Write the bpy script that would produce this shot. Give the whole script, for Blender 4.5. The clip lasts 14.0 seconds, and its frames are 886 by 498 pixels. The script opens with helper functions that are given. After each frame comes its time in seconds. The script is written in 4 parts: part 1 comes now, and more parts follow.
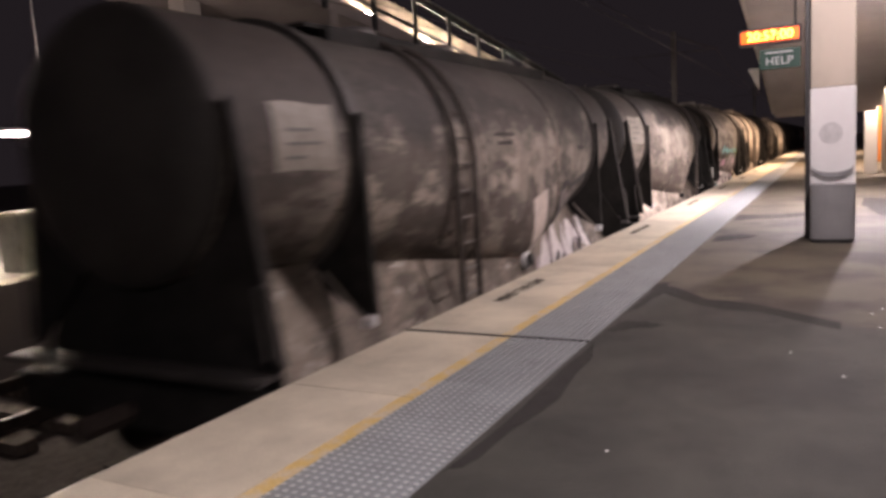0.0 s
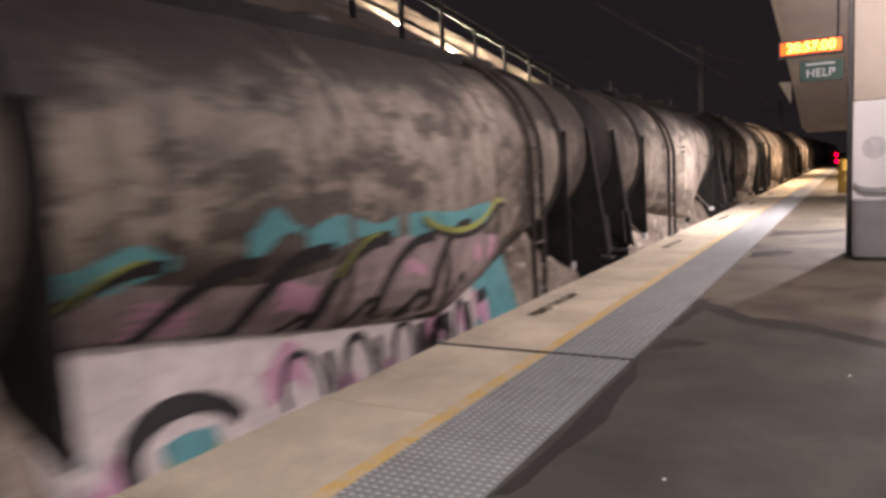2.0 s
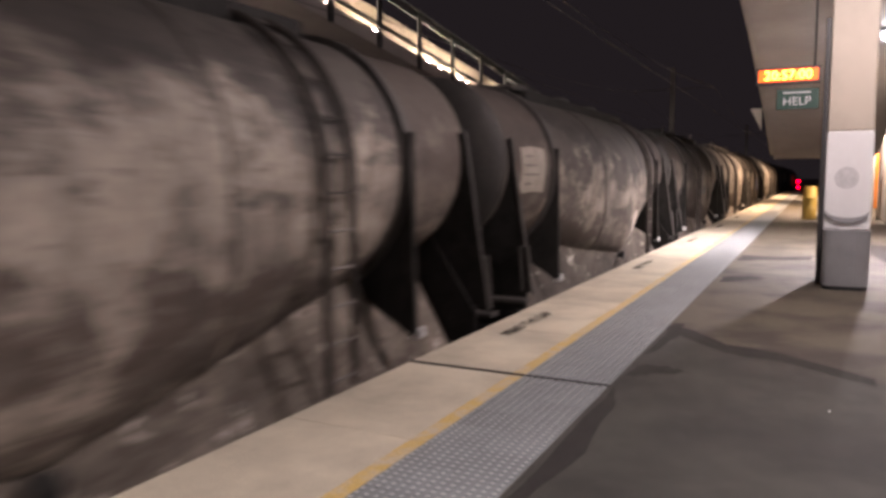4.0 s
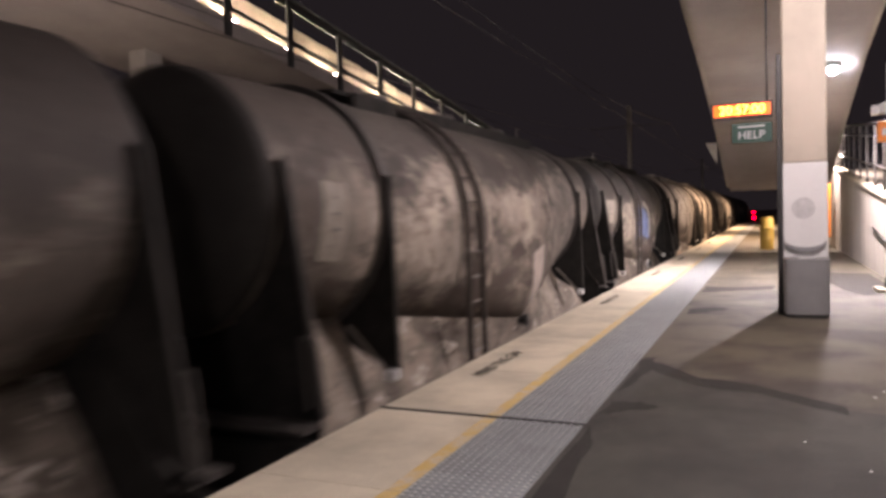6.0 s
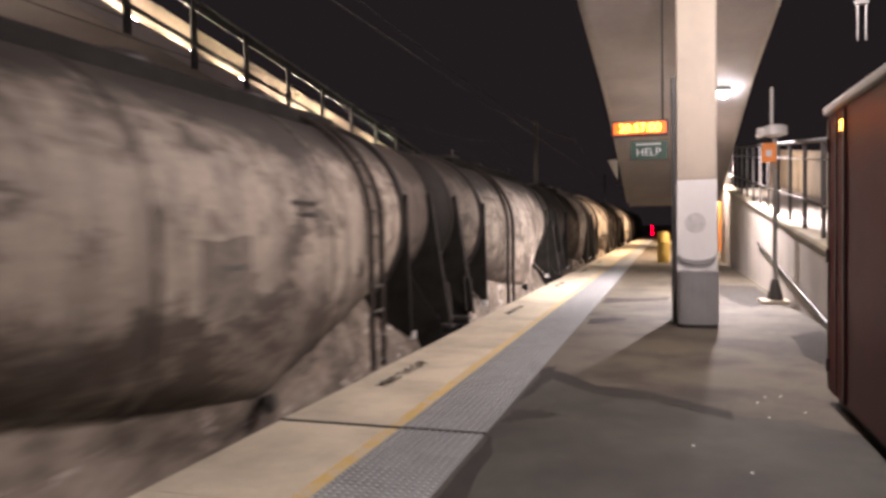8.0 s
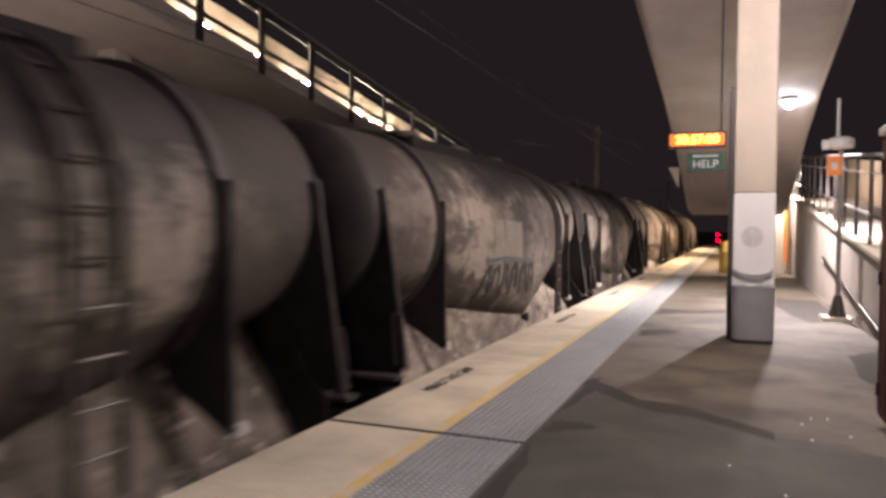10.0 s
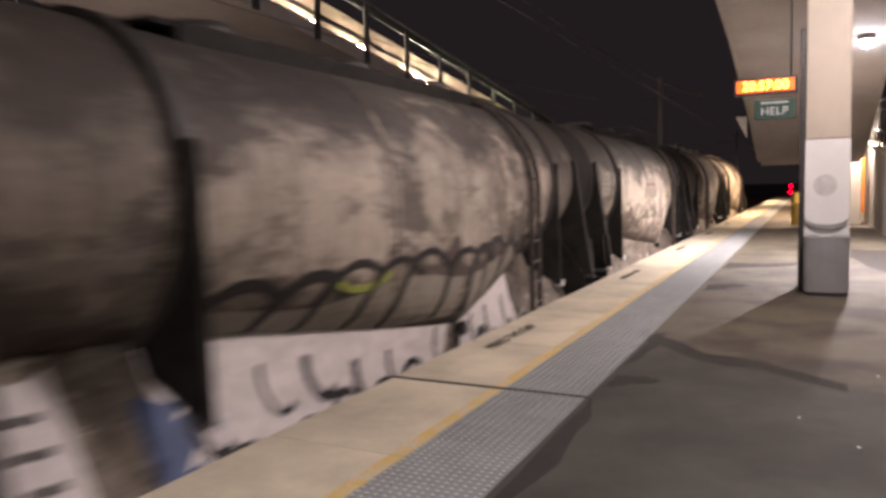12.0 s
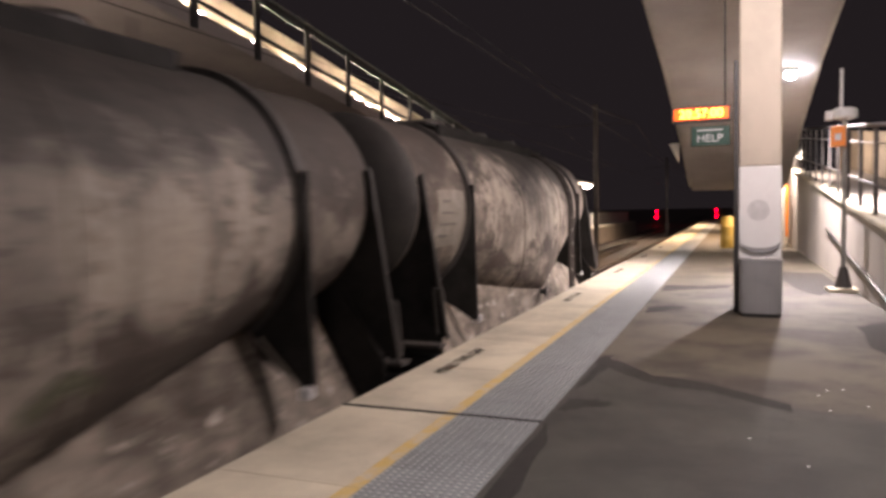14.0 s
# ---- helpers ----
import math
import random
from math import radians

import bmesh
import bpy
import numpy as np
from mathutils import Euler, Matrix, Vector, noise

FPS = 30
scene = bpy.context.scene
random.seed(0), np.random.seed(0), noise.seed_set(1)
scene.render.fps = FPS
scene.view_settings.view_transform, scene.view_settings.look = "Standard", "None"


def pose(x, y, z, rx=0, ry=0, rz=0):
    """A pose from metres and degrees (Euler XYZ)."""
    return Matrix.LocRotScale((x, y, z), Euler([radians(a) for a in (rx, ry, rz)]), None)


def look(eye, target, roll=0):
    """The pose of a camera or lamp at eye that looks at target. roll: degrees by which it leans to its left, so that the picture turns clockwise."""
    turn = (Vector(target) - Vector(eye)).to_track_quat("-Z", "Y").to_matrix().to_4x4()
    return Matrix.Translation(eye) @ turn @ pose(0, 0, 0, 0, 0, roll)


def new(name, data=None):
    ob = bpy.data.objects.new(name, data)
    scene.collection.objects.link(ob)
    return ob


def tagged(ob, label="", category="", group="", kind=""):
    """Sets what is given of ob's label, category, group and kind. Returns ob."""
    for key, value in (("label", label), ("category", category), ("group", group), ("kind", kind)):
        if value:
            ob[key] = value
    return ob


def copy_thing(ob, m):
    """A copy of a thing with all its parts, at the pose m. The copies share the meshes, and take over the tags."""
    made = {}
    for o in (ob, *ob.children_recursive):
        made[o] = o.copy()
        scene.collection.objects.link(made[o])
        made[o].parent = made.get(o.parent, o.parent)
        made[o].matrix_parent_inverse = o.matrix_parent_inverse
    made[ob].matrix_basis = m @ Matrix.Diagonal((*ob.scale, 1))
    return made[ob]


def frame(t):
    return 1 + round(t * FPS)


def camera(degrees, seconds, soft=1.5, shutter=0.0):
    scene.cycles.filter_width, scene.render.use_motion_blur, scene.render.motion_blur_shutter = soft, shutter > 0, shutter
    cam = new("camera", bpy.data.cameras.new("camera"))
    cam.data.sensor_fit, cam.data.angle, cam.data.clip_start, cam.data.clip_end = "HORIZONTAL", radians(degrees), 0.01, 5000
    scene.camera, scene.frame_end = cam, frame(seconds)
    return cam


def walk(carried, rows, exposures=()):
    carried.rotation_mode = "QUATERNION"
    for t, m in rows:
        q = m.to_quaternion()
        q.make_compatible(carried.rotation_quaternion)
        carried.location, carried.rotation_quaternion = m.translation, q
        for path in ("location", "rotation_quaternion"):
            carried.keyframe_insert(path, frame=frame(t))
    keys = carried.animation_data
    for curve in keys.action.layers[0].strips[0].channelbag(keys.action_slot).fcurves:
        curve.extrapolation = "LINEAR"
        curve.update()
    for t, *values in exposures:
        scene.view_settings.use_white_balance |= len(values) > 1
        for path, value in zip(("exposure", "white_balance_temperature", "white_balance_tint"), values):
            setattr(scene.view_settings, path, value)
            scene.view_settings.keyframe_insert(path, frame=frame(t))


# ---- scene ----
cam = camera(62.5, 14.0, soft=3.3, shutter=0.36)
PATH = [
    (0, (3.124, -5.136, 1.422), (2.188, -3.387, 1.172), -3.5),
    (0.5, (3.197, -5.097, 1.484), (2.223, -3.363, 1.279), -3.7),
    (1, (3.081, -5.032, 1.441), (2.076, -3.317, 1.224), -2.1),
    (1.5, (2.91, -4.97, 1.391), (1.92, -3.249, 1.154), -2.6),
    (2, (2.918, -5.03, 1.398), (1.936, -3.301, 1.184), -2.8),
    (4.5, (2.742, -4.89, 1.443), (1.852, -3.108, 1.261), 0.1),
    (5, (2.734, -4.911, 1.454), (1.883, -3.106, 1.312), -1.9),
    (5.5, (2.708, -4.841, 1.412), (1.879, -3.024, 1.306), -1.7),
    (6, (2.719, -4.857, 1.435), (1.901, -3.034, 1.351), -1.8),
    (6.5, (2.739, -4.858, 1.446), (1.995, -3.003, 1.384), -1.1),
    (7, (2.744, -4.796, 1.419), (2.086, -2.909, 1.351), -1.1),
    (7.5, (2.729, -4.798, 1.408), (2.144, -2.887, 1.347), -0.9),
    (10, (2.902, -4.936, 1.504), (2.161, -3.079, 1.447), 0.5),
    (10.5, (2.858, -4.911, 1.463), (1.993, -3.11, 1.382), 0.5),
    (11, (2.884, -4.917, 1.469), (1.983, -3.135, 1.347), 0.0),
    (11.5, (2.881, -4.888, 1.464), (1.973, -3.11, 1.335), -0.9),
    (12, (2.93, -4.946, 1.478), (2.037, -3.164, 1.318), -1.4),
    (12.5, (2.941, -4.937, 1.494), (2.162, -3.099, 1.375), -1.1),
    (13, (2.935, -4.942, 1.492), (2.205, -3.084, 1.376), -0.2),
    (13.5, (2.881, -4.941, 1.507), (2.237, -3.051, 1.395), -0.8),
    (14, (2.796, -4.933, 1.484), (2.059, -3.076, 1.382), -1.1),
]
walk(cam, [(t, look(eye, target, roll)) for t, eye, target, roll in PATH], [(0, 1.38, 6260, 15), (1.5, 1.38, 6420, 13), (5, 1.4, 6330, 14), (7, 1.42, 6450, 11.5), (10.5, 1.4, 6540, 11), (14, 1.42, 6480, 11)])

# ---------------------------------------------------------------- world and lamps
world = bpy.data.worlds.new("night")
scene.world = world
world.use_nodes = True
world.node_tree.nodes["Background"].inputs[0].default_value = (0.17, 0.13, 0.145, 1)
world.node_tree.nodes["Background"].inputs[1].default_value = 0.032


def lamp_light(name, place, watts, colour, radius=0.12, spot=0, aim=None):
    data = bpy.data.lights.new(name, "SPOT" if spot else "POINT")
    data.energy, data.color, data.shadow_soft_size = watts, colour, radius
    if spot:
        data.spot_size, data.spot_blend = radians(spot), 0.75
    ob = new(name, data)
    ob.matrix_world = look(place, aim or (place[0], place[1] + 0.01, place[2] - 1))
    return ob


WARM, NEUTRAL, SODIUM = (1.0, 0.79, 0.68), (1.0, 0.84, 0.82), (1.0, 0.66, 0.42)
# unseen lamps without fixtures, added to light the floor, pillar and wagons
lamp_light("platform_light", (3.4, -4.6, 4.6), 290, NEUTRAL, 0.25, 112)
lamp_light("platform_light", (3.8, -8.8, 3.4), 110, NEUTRAL, 0.25)
lamp_light("platform_light", (3.7, 2.6, 4.4), 310, NEUTRAL, 0.15)
lamp_light("pillar_light", (3.92, 12.0, 4.02), 1700, NEUTRAL, 0.09, 155)
lamp_light("wall_light", (4.35, 22.5, 3.3), 420, WARM, 0.08)
lamp_light("mast_light", (3.2, 33.0, 5.6), 3000, SODIUM, 0.2, 150)
lamp_light("mast_light", (3.2, 55.0, 5.6), 3000, SODIUM, 0.2, 150)
lamp_light("ramp_light", (6.4, 11.0, 4.8), 30, WARM, 0.2)
for k in range(3):
    lamp_light("walkway_light", (-8.4, 9.5 + 5.5 * k, 6.3 - 0.68 * k), 22, WARM, 0.15)
lamp_light("far_platform_light", (-9.0, 2.0, 3.2), 90, WARM, 0.2)
lamp_light("far_platform_light", (-9.5, 52.0, 3.2), 1100, WARM, 0.2)


# ---------------------------------------------------------------- materials
def material(name, colour, rough=0.7, metal=0.0, dark=0.6, scale=6.0, fine=90.0, bump=0.15, stain=0.5, per_thing=0.0, streak=1.0, other=None):
    """Base colour broken by broad stains and fine grain. dark: the stains' share of the colour; streak: stretch of the stains."""
    m = bpy.data.materials.new(name)
    m.use_nodes = True
    n, l = m.node_tree.nodes, m.node_tree.links
    b = n["Principled BSDF"]
    b.inputs["Roughness"].default_value, b.inputs["Metallic"].default_value = rough, metal
    co = n.new("ShaderNodeTexCoord")
    mp = n.new("ShaderNodeMapping")
    mp.inputs["Scale"].default_value = (1, 1, 1 / streak)
    l.new(co.outputs["Object"], mp.inputs["Vector"])
    info = n.new("ShaderNodeObjectInfo")
    off = n.new("ShaderNodeMath")
    off.operation, off.inputs[1].default_value = "MULTIPLY", 57.0
    l.new(info.outputs["Random"], off.inputs[0])
    comb = n.new("ShaderNodeCombineXYZ")
    for axis in range(3):
        l.new(off.outputs[0], comb.inputs[axis])
    l.new(comb.outputs[0], mp.inputs["Location"])
    broad, grain = n.new("ShaderNodeTexNoise"), n.new("ShaderNodeTexNoise")
    broad.inputs["Scale"].default_value, broad.inputs["Detail"].default_value, broad.inputs["Roughness"].default_value = 1.0 / scale * 6, 6, 0.62
    grain.inputs["Scale"].default_value, grain.inputs["Detail"].default_value = fine, 3
    l.new(mp.outputs[0], broad.inputs["Vector"])
    l.new(co.outputs["Object"], grain.inputs["Vector"])
    ramp = n.new("ShaderNodeValToRGB")
    ramp.color_ramp.elements[0].position, ramp.color_ramp.elements[1].position = 0.5 - 0.22 * stain - 0.04, 0.5 + 0.22 * stain
    ramp.color_ramp.elements[0].color = (*(other or [c * dark for c in colour]), 1)
    ramp.color_ramp.elements[1].color = (*colour, 1)
    l.new(broad.outputs["Fac"], ramp.inputs[0])
    mix = n.new("ShaderNodeMix")
    mix.data_type, mix.blend_type = "RGBA", "MULTIPLY"
    mix.inputs[0].default_value = 0.5
    l.new(ramp.outputs[0], mix.inputs[6])
    l.new(grain.outputs["Fac"], mix.inputs[7])
    bright = n.new("ShaderNodeHueSaturation")
    l.new(mix.outputs[2], bright.inputs["Color"])
    val = n.new("ShaderNodeMapRange")
    val.inputs[3].default_value, val.inputs[4].default_value = 1.3 - per_thing, 1.3 + per_thing
    l.new(info.outputs["Random"], val.inputs[0])
    l.new(val.outputs[0], bright.inputs["Value"])
    own = n.new("ShaderNodeMix")
    own.data_type, own.blend_type = "RGBA", "MULTIPLY"
    own.inputs[0].default_value = 1.0
    l.new(bright.outputs[0], own.inputs[6])
    l.new(info.outputs["Color"], own.inputs[7])
    l.new(own.outputs[2], b.inputs["Base Color"])
    if bump:
        bp = n.new("ShaderNodeBump")
        bp.inputs["Strength"].default_value, bp.inputs["Distance"].default_value = bump, 0.01
        l.new(grain.outputs["Fac"], bp.inputs["Height"])
        l.new(bp.outputs[0], b.inputs["Normal"])
    return m


def glow(name, colour, strength):
    m = bpy.data.materials.new(name)
    m.use_nodes = True
    b = m.node_tree.nodes["Principled BSDF"]
    b.inputs["Base Color"].default_value = (*colour, 1)
    b.inputs["Emission Color"].default_value = (*colour, 1)
    b.inputs["Emission Strength"].default_value = strength
    return m


ASPHALT = material("asphalt", (0.1, 0.087, 0.062), 0.7, dark=0.38, scale=5.5, fine=110, bump=0.7, stain=0.3)
ASPHALT_DARK = material("old_asphalt", (0.053, 0.054, 0.043), 0.72, dark=0.45, scale=4, fine=110, bump=0.7, stain=0.5)
# dark asphalt for damp stains and for shade painted on the floor
DAMP_SHADE = material("damp_and_shaded_asphalt", (0.024, 0.022, 0.019), 0.85, dark=0.6, scale=1.5, fine=110, bump=0.5)
COPING = material("coping_concrete", (0.62, 0.57, 0.44), 0.8, dark=0.68, scale=5, fine=120, bump=0.2, per_thing=0.05)
YELLOW = material("worn_yellow_paint", (0.57, 0.41, 0.14), 0.7, scale=0.7, fine=60, stain=0.45, other=(0.52, 0.46, 0.33), per_thing=0.08)
# lighter stud tops: painted-in glint as well as wear
STUD = material("worn_glint_stud", (0.46, 0.48, 0.48), 0.45, dark=0.85, scale=2, fine=90)
TACTILE = material("tactile_grey", (0.25, 0.275, 0.28), 0.6, dark=0.8, scale=4, fine=90, bump=0.1, per_thing=0.04)
JOINT = material("joint_filler", (0.03, 0.03, 0.03), 0.9)
WHITE = material("white_paint", (0.72, 0.73, 0.72), 0.5, dark=0.86, scale=6, fine=260, bump=0.03)
CREAM = material("cream_paint", (0.55, 0.51, 0.44), 0.6, dark=0.82, scale=6, fine=260, bump=0.04)
PILLAR_CREAM = material("pillar_cream", (0.44, 0.395, 0.32), 0.6, dark=0.8, scale=6, fine=260, bump=0.04)
FADED = material("faded_print", (0.52, 0.53, 0.53), 0.6, dark=0.8, scale=0.6, fine=200)
CONCRETE = material("concrete", (0.42, 0.39, 0.35), 0.85, dark=0.75, scale=9, fine=60, bump=0.2, streak=2.5)
WALKWAY_WALL = material("grimy_walkway_wall", (0.26, 0.21, 0.15), 0.8, dark=0.6, scale=6, fine=60, stain=0.7)
SOFFIT = material("soffit_concrete", (0.4, 0.36, 0.34), 0.85, dark=0.8, scale=12, fine=60, bump=0.1)


def tank_paint():
    """Dusty paint: broad grime, streaks that run down, an uneven line of mud thrown up from the track, and tops
    darkened for soot and painted shade.
    """
    m = bpy.data.materials.new("dusty_tank_paint")
    m.use_nodes = True
    n, l = m.node_tree.nodes, m.node_tree.links
    b = n["Principled BSDF"]
    b.inputs["Roughness"].default_value = 0.74
    co, info = n.new("ShaderNodeTexCoord"), n.new("ShaderNodeObjectInfo")

    def calc(op, a, c=None, d=None):
        q = n.new("ShaderNodeMath")
        q.operation = op
        for k, v in enumerate((a, c, d)):
            if v is None:
                continue
            if isinstance(v, (int, float)):
                q.inputs[k].default_value = v
            else:
                l.new(v, q.inputs[k])
        return q.outputs[0]

    off = n.new("ShaderNodeCombineXYZ")
    for axis, f in enumerate((71.0, 53.0, 37.0)):
        l.new(calc("MULTIPLY", info.outputs["Random"], f), off.inputs[axis])

    def cloud(stretch, scale, detail, rough=0.6):
        mp, t = n.new("ShaderNodeMapping"), n.new("ShaderNodeTexNoise")
        mp.inputs["Scale"].default_value = stretch
        l.new(co.outputs["Object"], mp.inputs["Vector"])
        l.new(off.outputs[0], mp.inputs["Location"])
        l.new(mp.outputs[0], t.inputs["Vector"])
        t.inputs["Scale"].default_value, t.inputs["Detail"].default_value, t.inputs["Roughness"].default_value = scale, detail, rough
        return t.outputs["Fac"]

    def step(v, lo, hi):
        q = n.new("ShaderNodeMapRange")
        q.interpolation_type = "SMOOTHSTEP"
        q.inputs[1].default_value, q.inputs[2].default_value = lo, hi
        l.new(v, q.inputs[0])
        return q.outputs[0]

    def blend(f, a, c, mode="MIX"):
        q = n.new("ShaderNodeMix")
        q.data_type, q.blend_type = "RGBA", mode
        if isinstance(f, float):
            q.inputs[0].default_value = f
        else:
            l.new(f, q.inputs[0])
        for k, v in ((6, a), (7, c)):
            if isinstance(v, tuple):
                q.inputs[k].default_value = (*v, 1)
            else:
                l.new(v, q.inputs[k])
        return q.outputs[2]

    sep = n.new("ShaderNodeSeparateXYZ")
    l.new(co.outputs["Object"], sep.inputs[0])
    grime = step(cloud((1, 0.7, 1.0), 0.7, 10, 0.62), 0.33, 0.6)
    patch = step(cloud((1, 1, 1.2), 2.6, 8, 0.7), 0.52, 0.61)
    streak = step(cloud((2.2, 2.2, 0.18), 2.4, 4), 0.42, 0.7)
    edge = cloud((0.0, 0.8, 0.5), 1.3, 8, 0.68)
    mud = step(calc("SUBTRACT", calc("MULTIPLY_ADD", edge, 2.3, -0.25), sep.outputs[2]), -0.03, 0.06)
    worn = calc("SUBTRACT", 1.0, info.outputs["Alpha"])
    # towards the top: soot together with shade put into the colour
    soot_shade = step(calc("ADD", calc("MULTIPLY_ADD", worn, 0.9, sep.outputs[2]), calc("MULTIPLY", cloud((1, 0.7, 1), 1.1, 9, 0.72), 2.8)), 3.25, 3.75)
    speck = cloud((1, 1, 1), 16.0, 4)
    blotch = step(calc("MULTIPLY_ADD", worn, 0.1, cloud((1, 0.6, 1.3), 1.25, 9, 0.7)), 0.54, 0.62)
    c = blend(grime, (0.13, 0.11, 0.094), (0.42, 0.37, 0.31))
    c = blend(calc("MULTIPLY", blotch, 0.8), c, (0.06, 0.05, 0.043))
    c = blend(calc("MULTIPLY", patch, 0.6), c, (0.085, 0.068, 0.054))
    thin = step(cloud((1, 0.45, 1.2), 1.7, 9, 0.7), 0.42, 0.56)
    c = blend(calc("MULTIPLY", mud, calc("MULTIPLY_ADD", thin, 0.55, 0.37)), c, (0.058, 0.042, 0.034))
    c = blend(calc("MULTIPLY", soot_shade, 0.88), c, (0.027, 0.024, 0.022))
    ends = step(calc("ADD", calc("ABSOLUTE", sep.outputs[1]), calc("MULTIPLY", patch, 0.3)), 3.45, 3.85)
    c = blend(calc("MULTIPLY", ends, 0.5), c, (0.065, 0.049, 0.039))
    c = blend(calc("MULTIPLY", streak, 0.5), c, (0.06, 0.052, 0.046))
    shade = n.new("ShaderNodeMapRange")
    shade.inputs[3].default_value, shade.inputs[4].default_value = 0.6, 1.35
    l.new(speck, shade.inputs[0])
    hs = n.new("ShaderNodeHueSaturation")
    l.new(c, hs.inputs["Color"])
    l.new(shade.outputs[0], hs.inputs["Value"])
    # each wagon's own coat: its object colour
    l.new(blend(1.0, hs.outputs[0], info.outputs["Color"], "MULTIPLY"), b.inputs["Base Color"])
    bp = n.new("ShaderNodeBump")
    bp.inputs["Strength"].default_value, bp.inputs["Distance"].default_value = 0.3, 0.02
    l.new(cloud((1, 1, 1), 3.0, 5), bp.inputs["Height"])
    l.new(bp.outputs[0], b.inputs["Normal"])
    return m


TANK = tank_paint()
TANK_END = material("near_black_tank_end", (0.034, 0.031, 0.027), 0.7, dark=0.5, scale=4, fine=30)
STEEL_DARK = material("black_underframe_steel", (0.026, 0.025, 0.023), 0.7, dark=0.55, scale=2, fine=40)


def apron_paint():
    """Cement dust caked on the apron, broken by oily patches, grime along the bottom and pale splashes."""
    m = material("dusty_apron", (0.44, 0.38, 0.31), 0.92, dark=0.3, scale=2.4, fine=22, bump=0.5, stain=0.8)
    n, l = m.node_tree.nodes, m.node_tree.links
    b = n["Principled BSDF"]
    under = b.inputs["Base Color"].links[0].from_socket
    co, info = n.new("ShaderNodeTexCoord"), n.new("ShaderNodeObjectInfo")
    last = under
    for scale, stretch, lo, hi, share, colour in ((1.1, (1, 0.6, 1.6), 0.46, 0.64, 0.88, (0.05, 0.039, 0.031)), (4.5, (1, 0.6, 1.3), 0.56, 0.7, 0.6, (0.03, 0.024, 0.02)), (3.2, (1, 0.8, 1.6), 0.58, 0.65, 0.75, (0.62, 0.57, 0.5))):
        mp, t, ramp, off, mix = n.new("ShaderNodeMapping"), n.new("ShaderNodeTexNoise"), n.new("ShaderNodeMapRange"), n.new("ShaderNodeVectorMath"), n.new("ShaderNodeMix")
        mp.inputs["Scale"].default_value = stretch
        off.operation = "SCALE"
        off.inputs[0].default_value = (31.0 * scale, 17.0, 43.0)
        l.new(info.outputs["Random"], off.inputs["Scale"])
        l.new(co.outputs["Object"], mp.inputs["Vector"])
        l.new(off.outputs[0], mp.inputs["Location"])
        l.new(mp.outputs[0], t.inputs["Vector"])
        t.inputs["Scale"].default_value, t.inputs["Detail"].default_value, t.inputs["Roughness"].default_value = scale, 7, 0.68
        ramp.inputs[1].default_value, ramp.inputs[2].default_value, ramp.inputs[4].default_value = lo, hi, share
        l.new(t.outputs["Fac"], ramp.inputs[0])
        mix.data_type = "RGBA"
        l.new(ramp.outputs[0], mix.inputs[0])
        l.new(last, mix.inputs[6])
        mix.inputs[7].default_value = (*colour, 1)
        last = mix.outputs[2]
    l.new(last, b.inputs["Base Color"])
    return m


SILL = apron_paint()
LADDER = material("grimy_ladder_steel", (0.05, 0.041, 0.034), 0.8, dark=0.6, scale=1.5)
BAND = material("tank_band_steel", (0.06, 0.055, 0.05), 0.6, dark=0.6, scale=2)
RAIL_GREY = material("worn_grey_steel", (0.17, 0.155, 0.14), 0.5, 0.3, dark=0.6, scale=2)
RUST = material("rusty_steel", (0.05, 0.036, 0.028), 0.8, dark=0.5, scale=1)
RAIL_TOP = material("polished_rail", (0.5, 0.48, 0.46), 0.3, 0.9)
BALLAST = material("ballast", (0.12, 0.1, 0.085), 0.95, dark=0.45, scale=0.8, fine=22, bump=1.0, stain=0.9)
BIN = material("bin_grey_steel", (0.28, 0.285, 0.29), 0.45, 0.25, dark=0.85, scale=3, fine=240)
BLACK = material("black_plastic", (0.025, 0.025, 0.025), 0.5)
GALV = material("galvanised_steel", (0.26, 0.26, 0.25), 0.5, 0.4, dark=0.75, scale=2)
RAILING = material("dark_railing_paint", (0.05, 0.045, 0.042), 0.5, dark=0.7)
GREEN = material("green_sign", (0.012, 0.05, 0.034), 0.5, dark=0.9)
ORANGE = material("orange_sign", (0.85, 0.26, 0.03), 0.5, dark=0.9)
DARKRED = material("dark_red_enamel", (0.085, 0.009, 0.011), 0.35, dark=0.75, scale=3)
PINKGREY = material("scuffed_metal_panel", (0.13, 0.024, 0.024), 0.5, 0.0, dark=0.55, scale=2.5, streak=5)
for enamel in (DARKRED, PINKGREY, STEEL_DARK):
    enamel.node_tree.nodes["Principled BSDF"].inputs["Specular IOR Level"].default_value = 0.12
LINE_YELLOW = material("yellow_plastic", (0.6, 0.4, 0.08), 0.5, dark=0.8)
PRINT = material("black_print", (0.04, 0.035, 0.03), 0.8, dark=0.7, scale=0.6)
FADED_DARK = material("faded_dark_print", (0.16, 0.15, 0.14), 0.7, dark=0.7, scale=0.4)
FIELD = material("worn_pale_panel_paint", (0.27, 0.24, 0.2), 0.75, dark=0.5, scale=0.8, stain=0.6)
FADED_BLUE = material("scraped_blue_paint", (0.22, 0.26, 0.36), 0.7, dark=0.5, scale=0.4)
OLIVE_GREY = material("faded_olive_spray", (0.1, 0.1, 0.065), 0.8, dark=0.5, scale=0.6)
RUST_PAINT = material("faded_red_paint", (0.2, 0.105, 0.08), 0.7, dark=0.6, scale=0.8)
TEAL = material("faded_teal_spray", (0.1, 0.16, 0.17), 0.6, dark=0.5, scale=0.5)
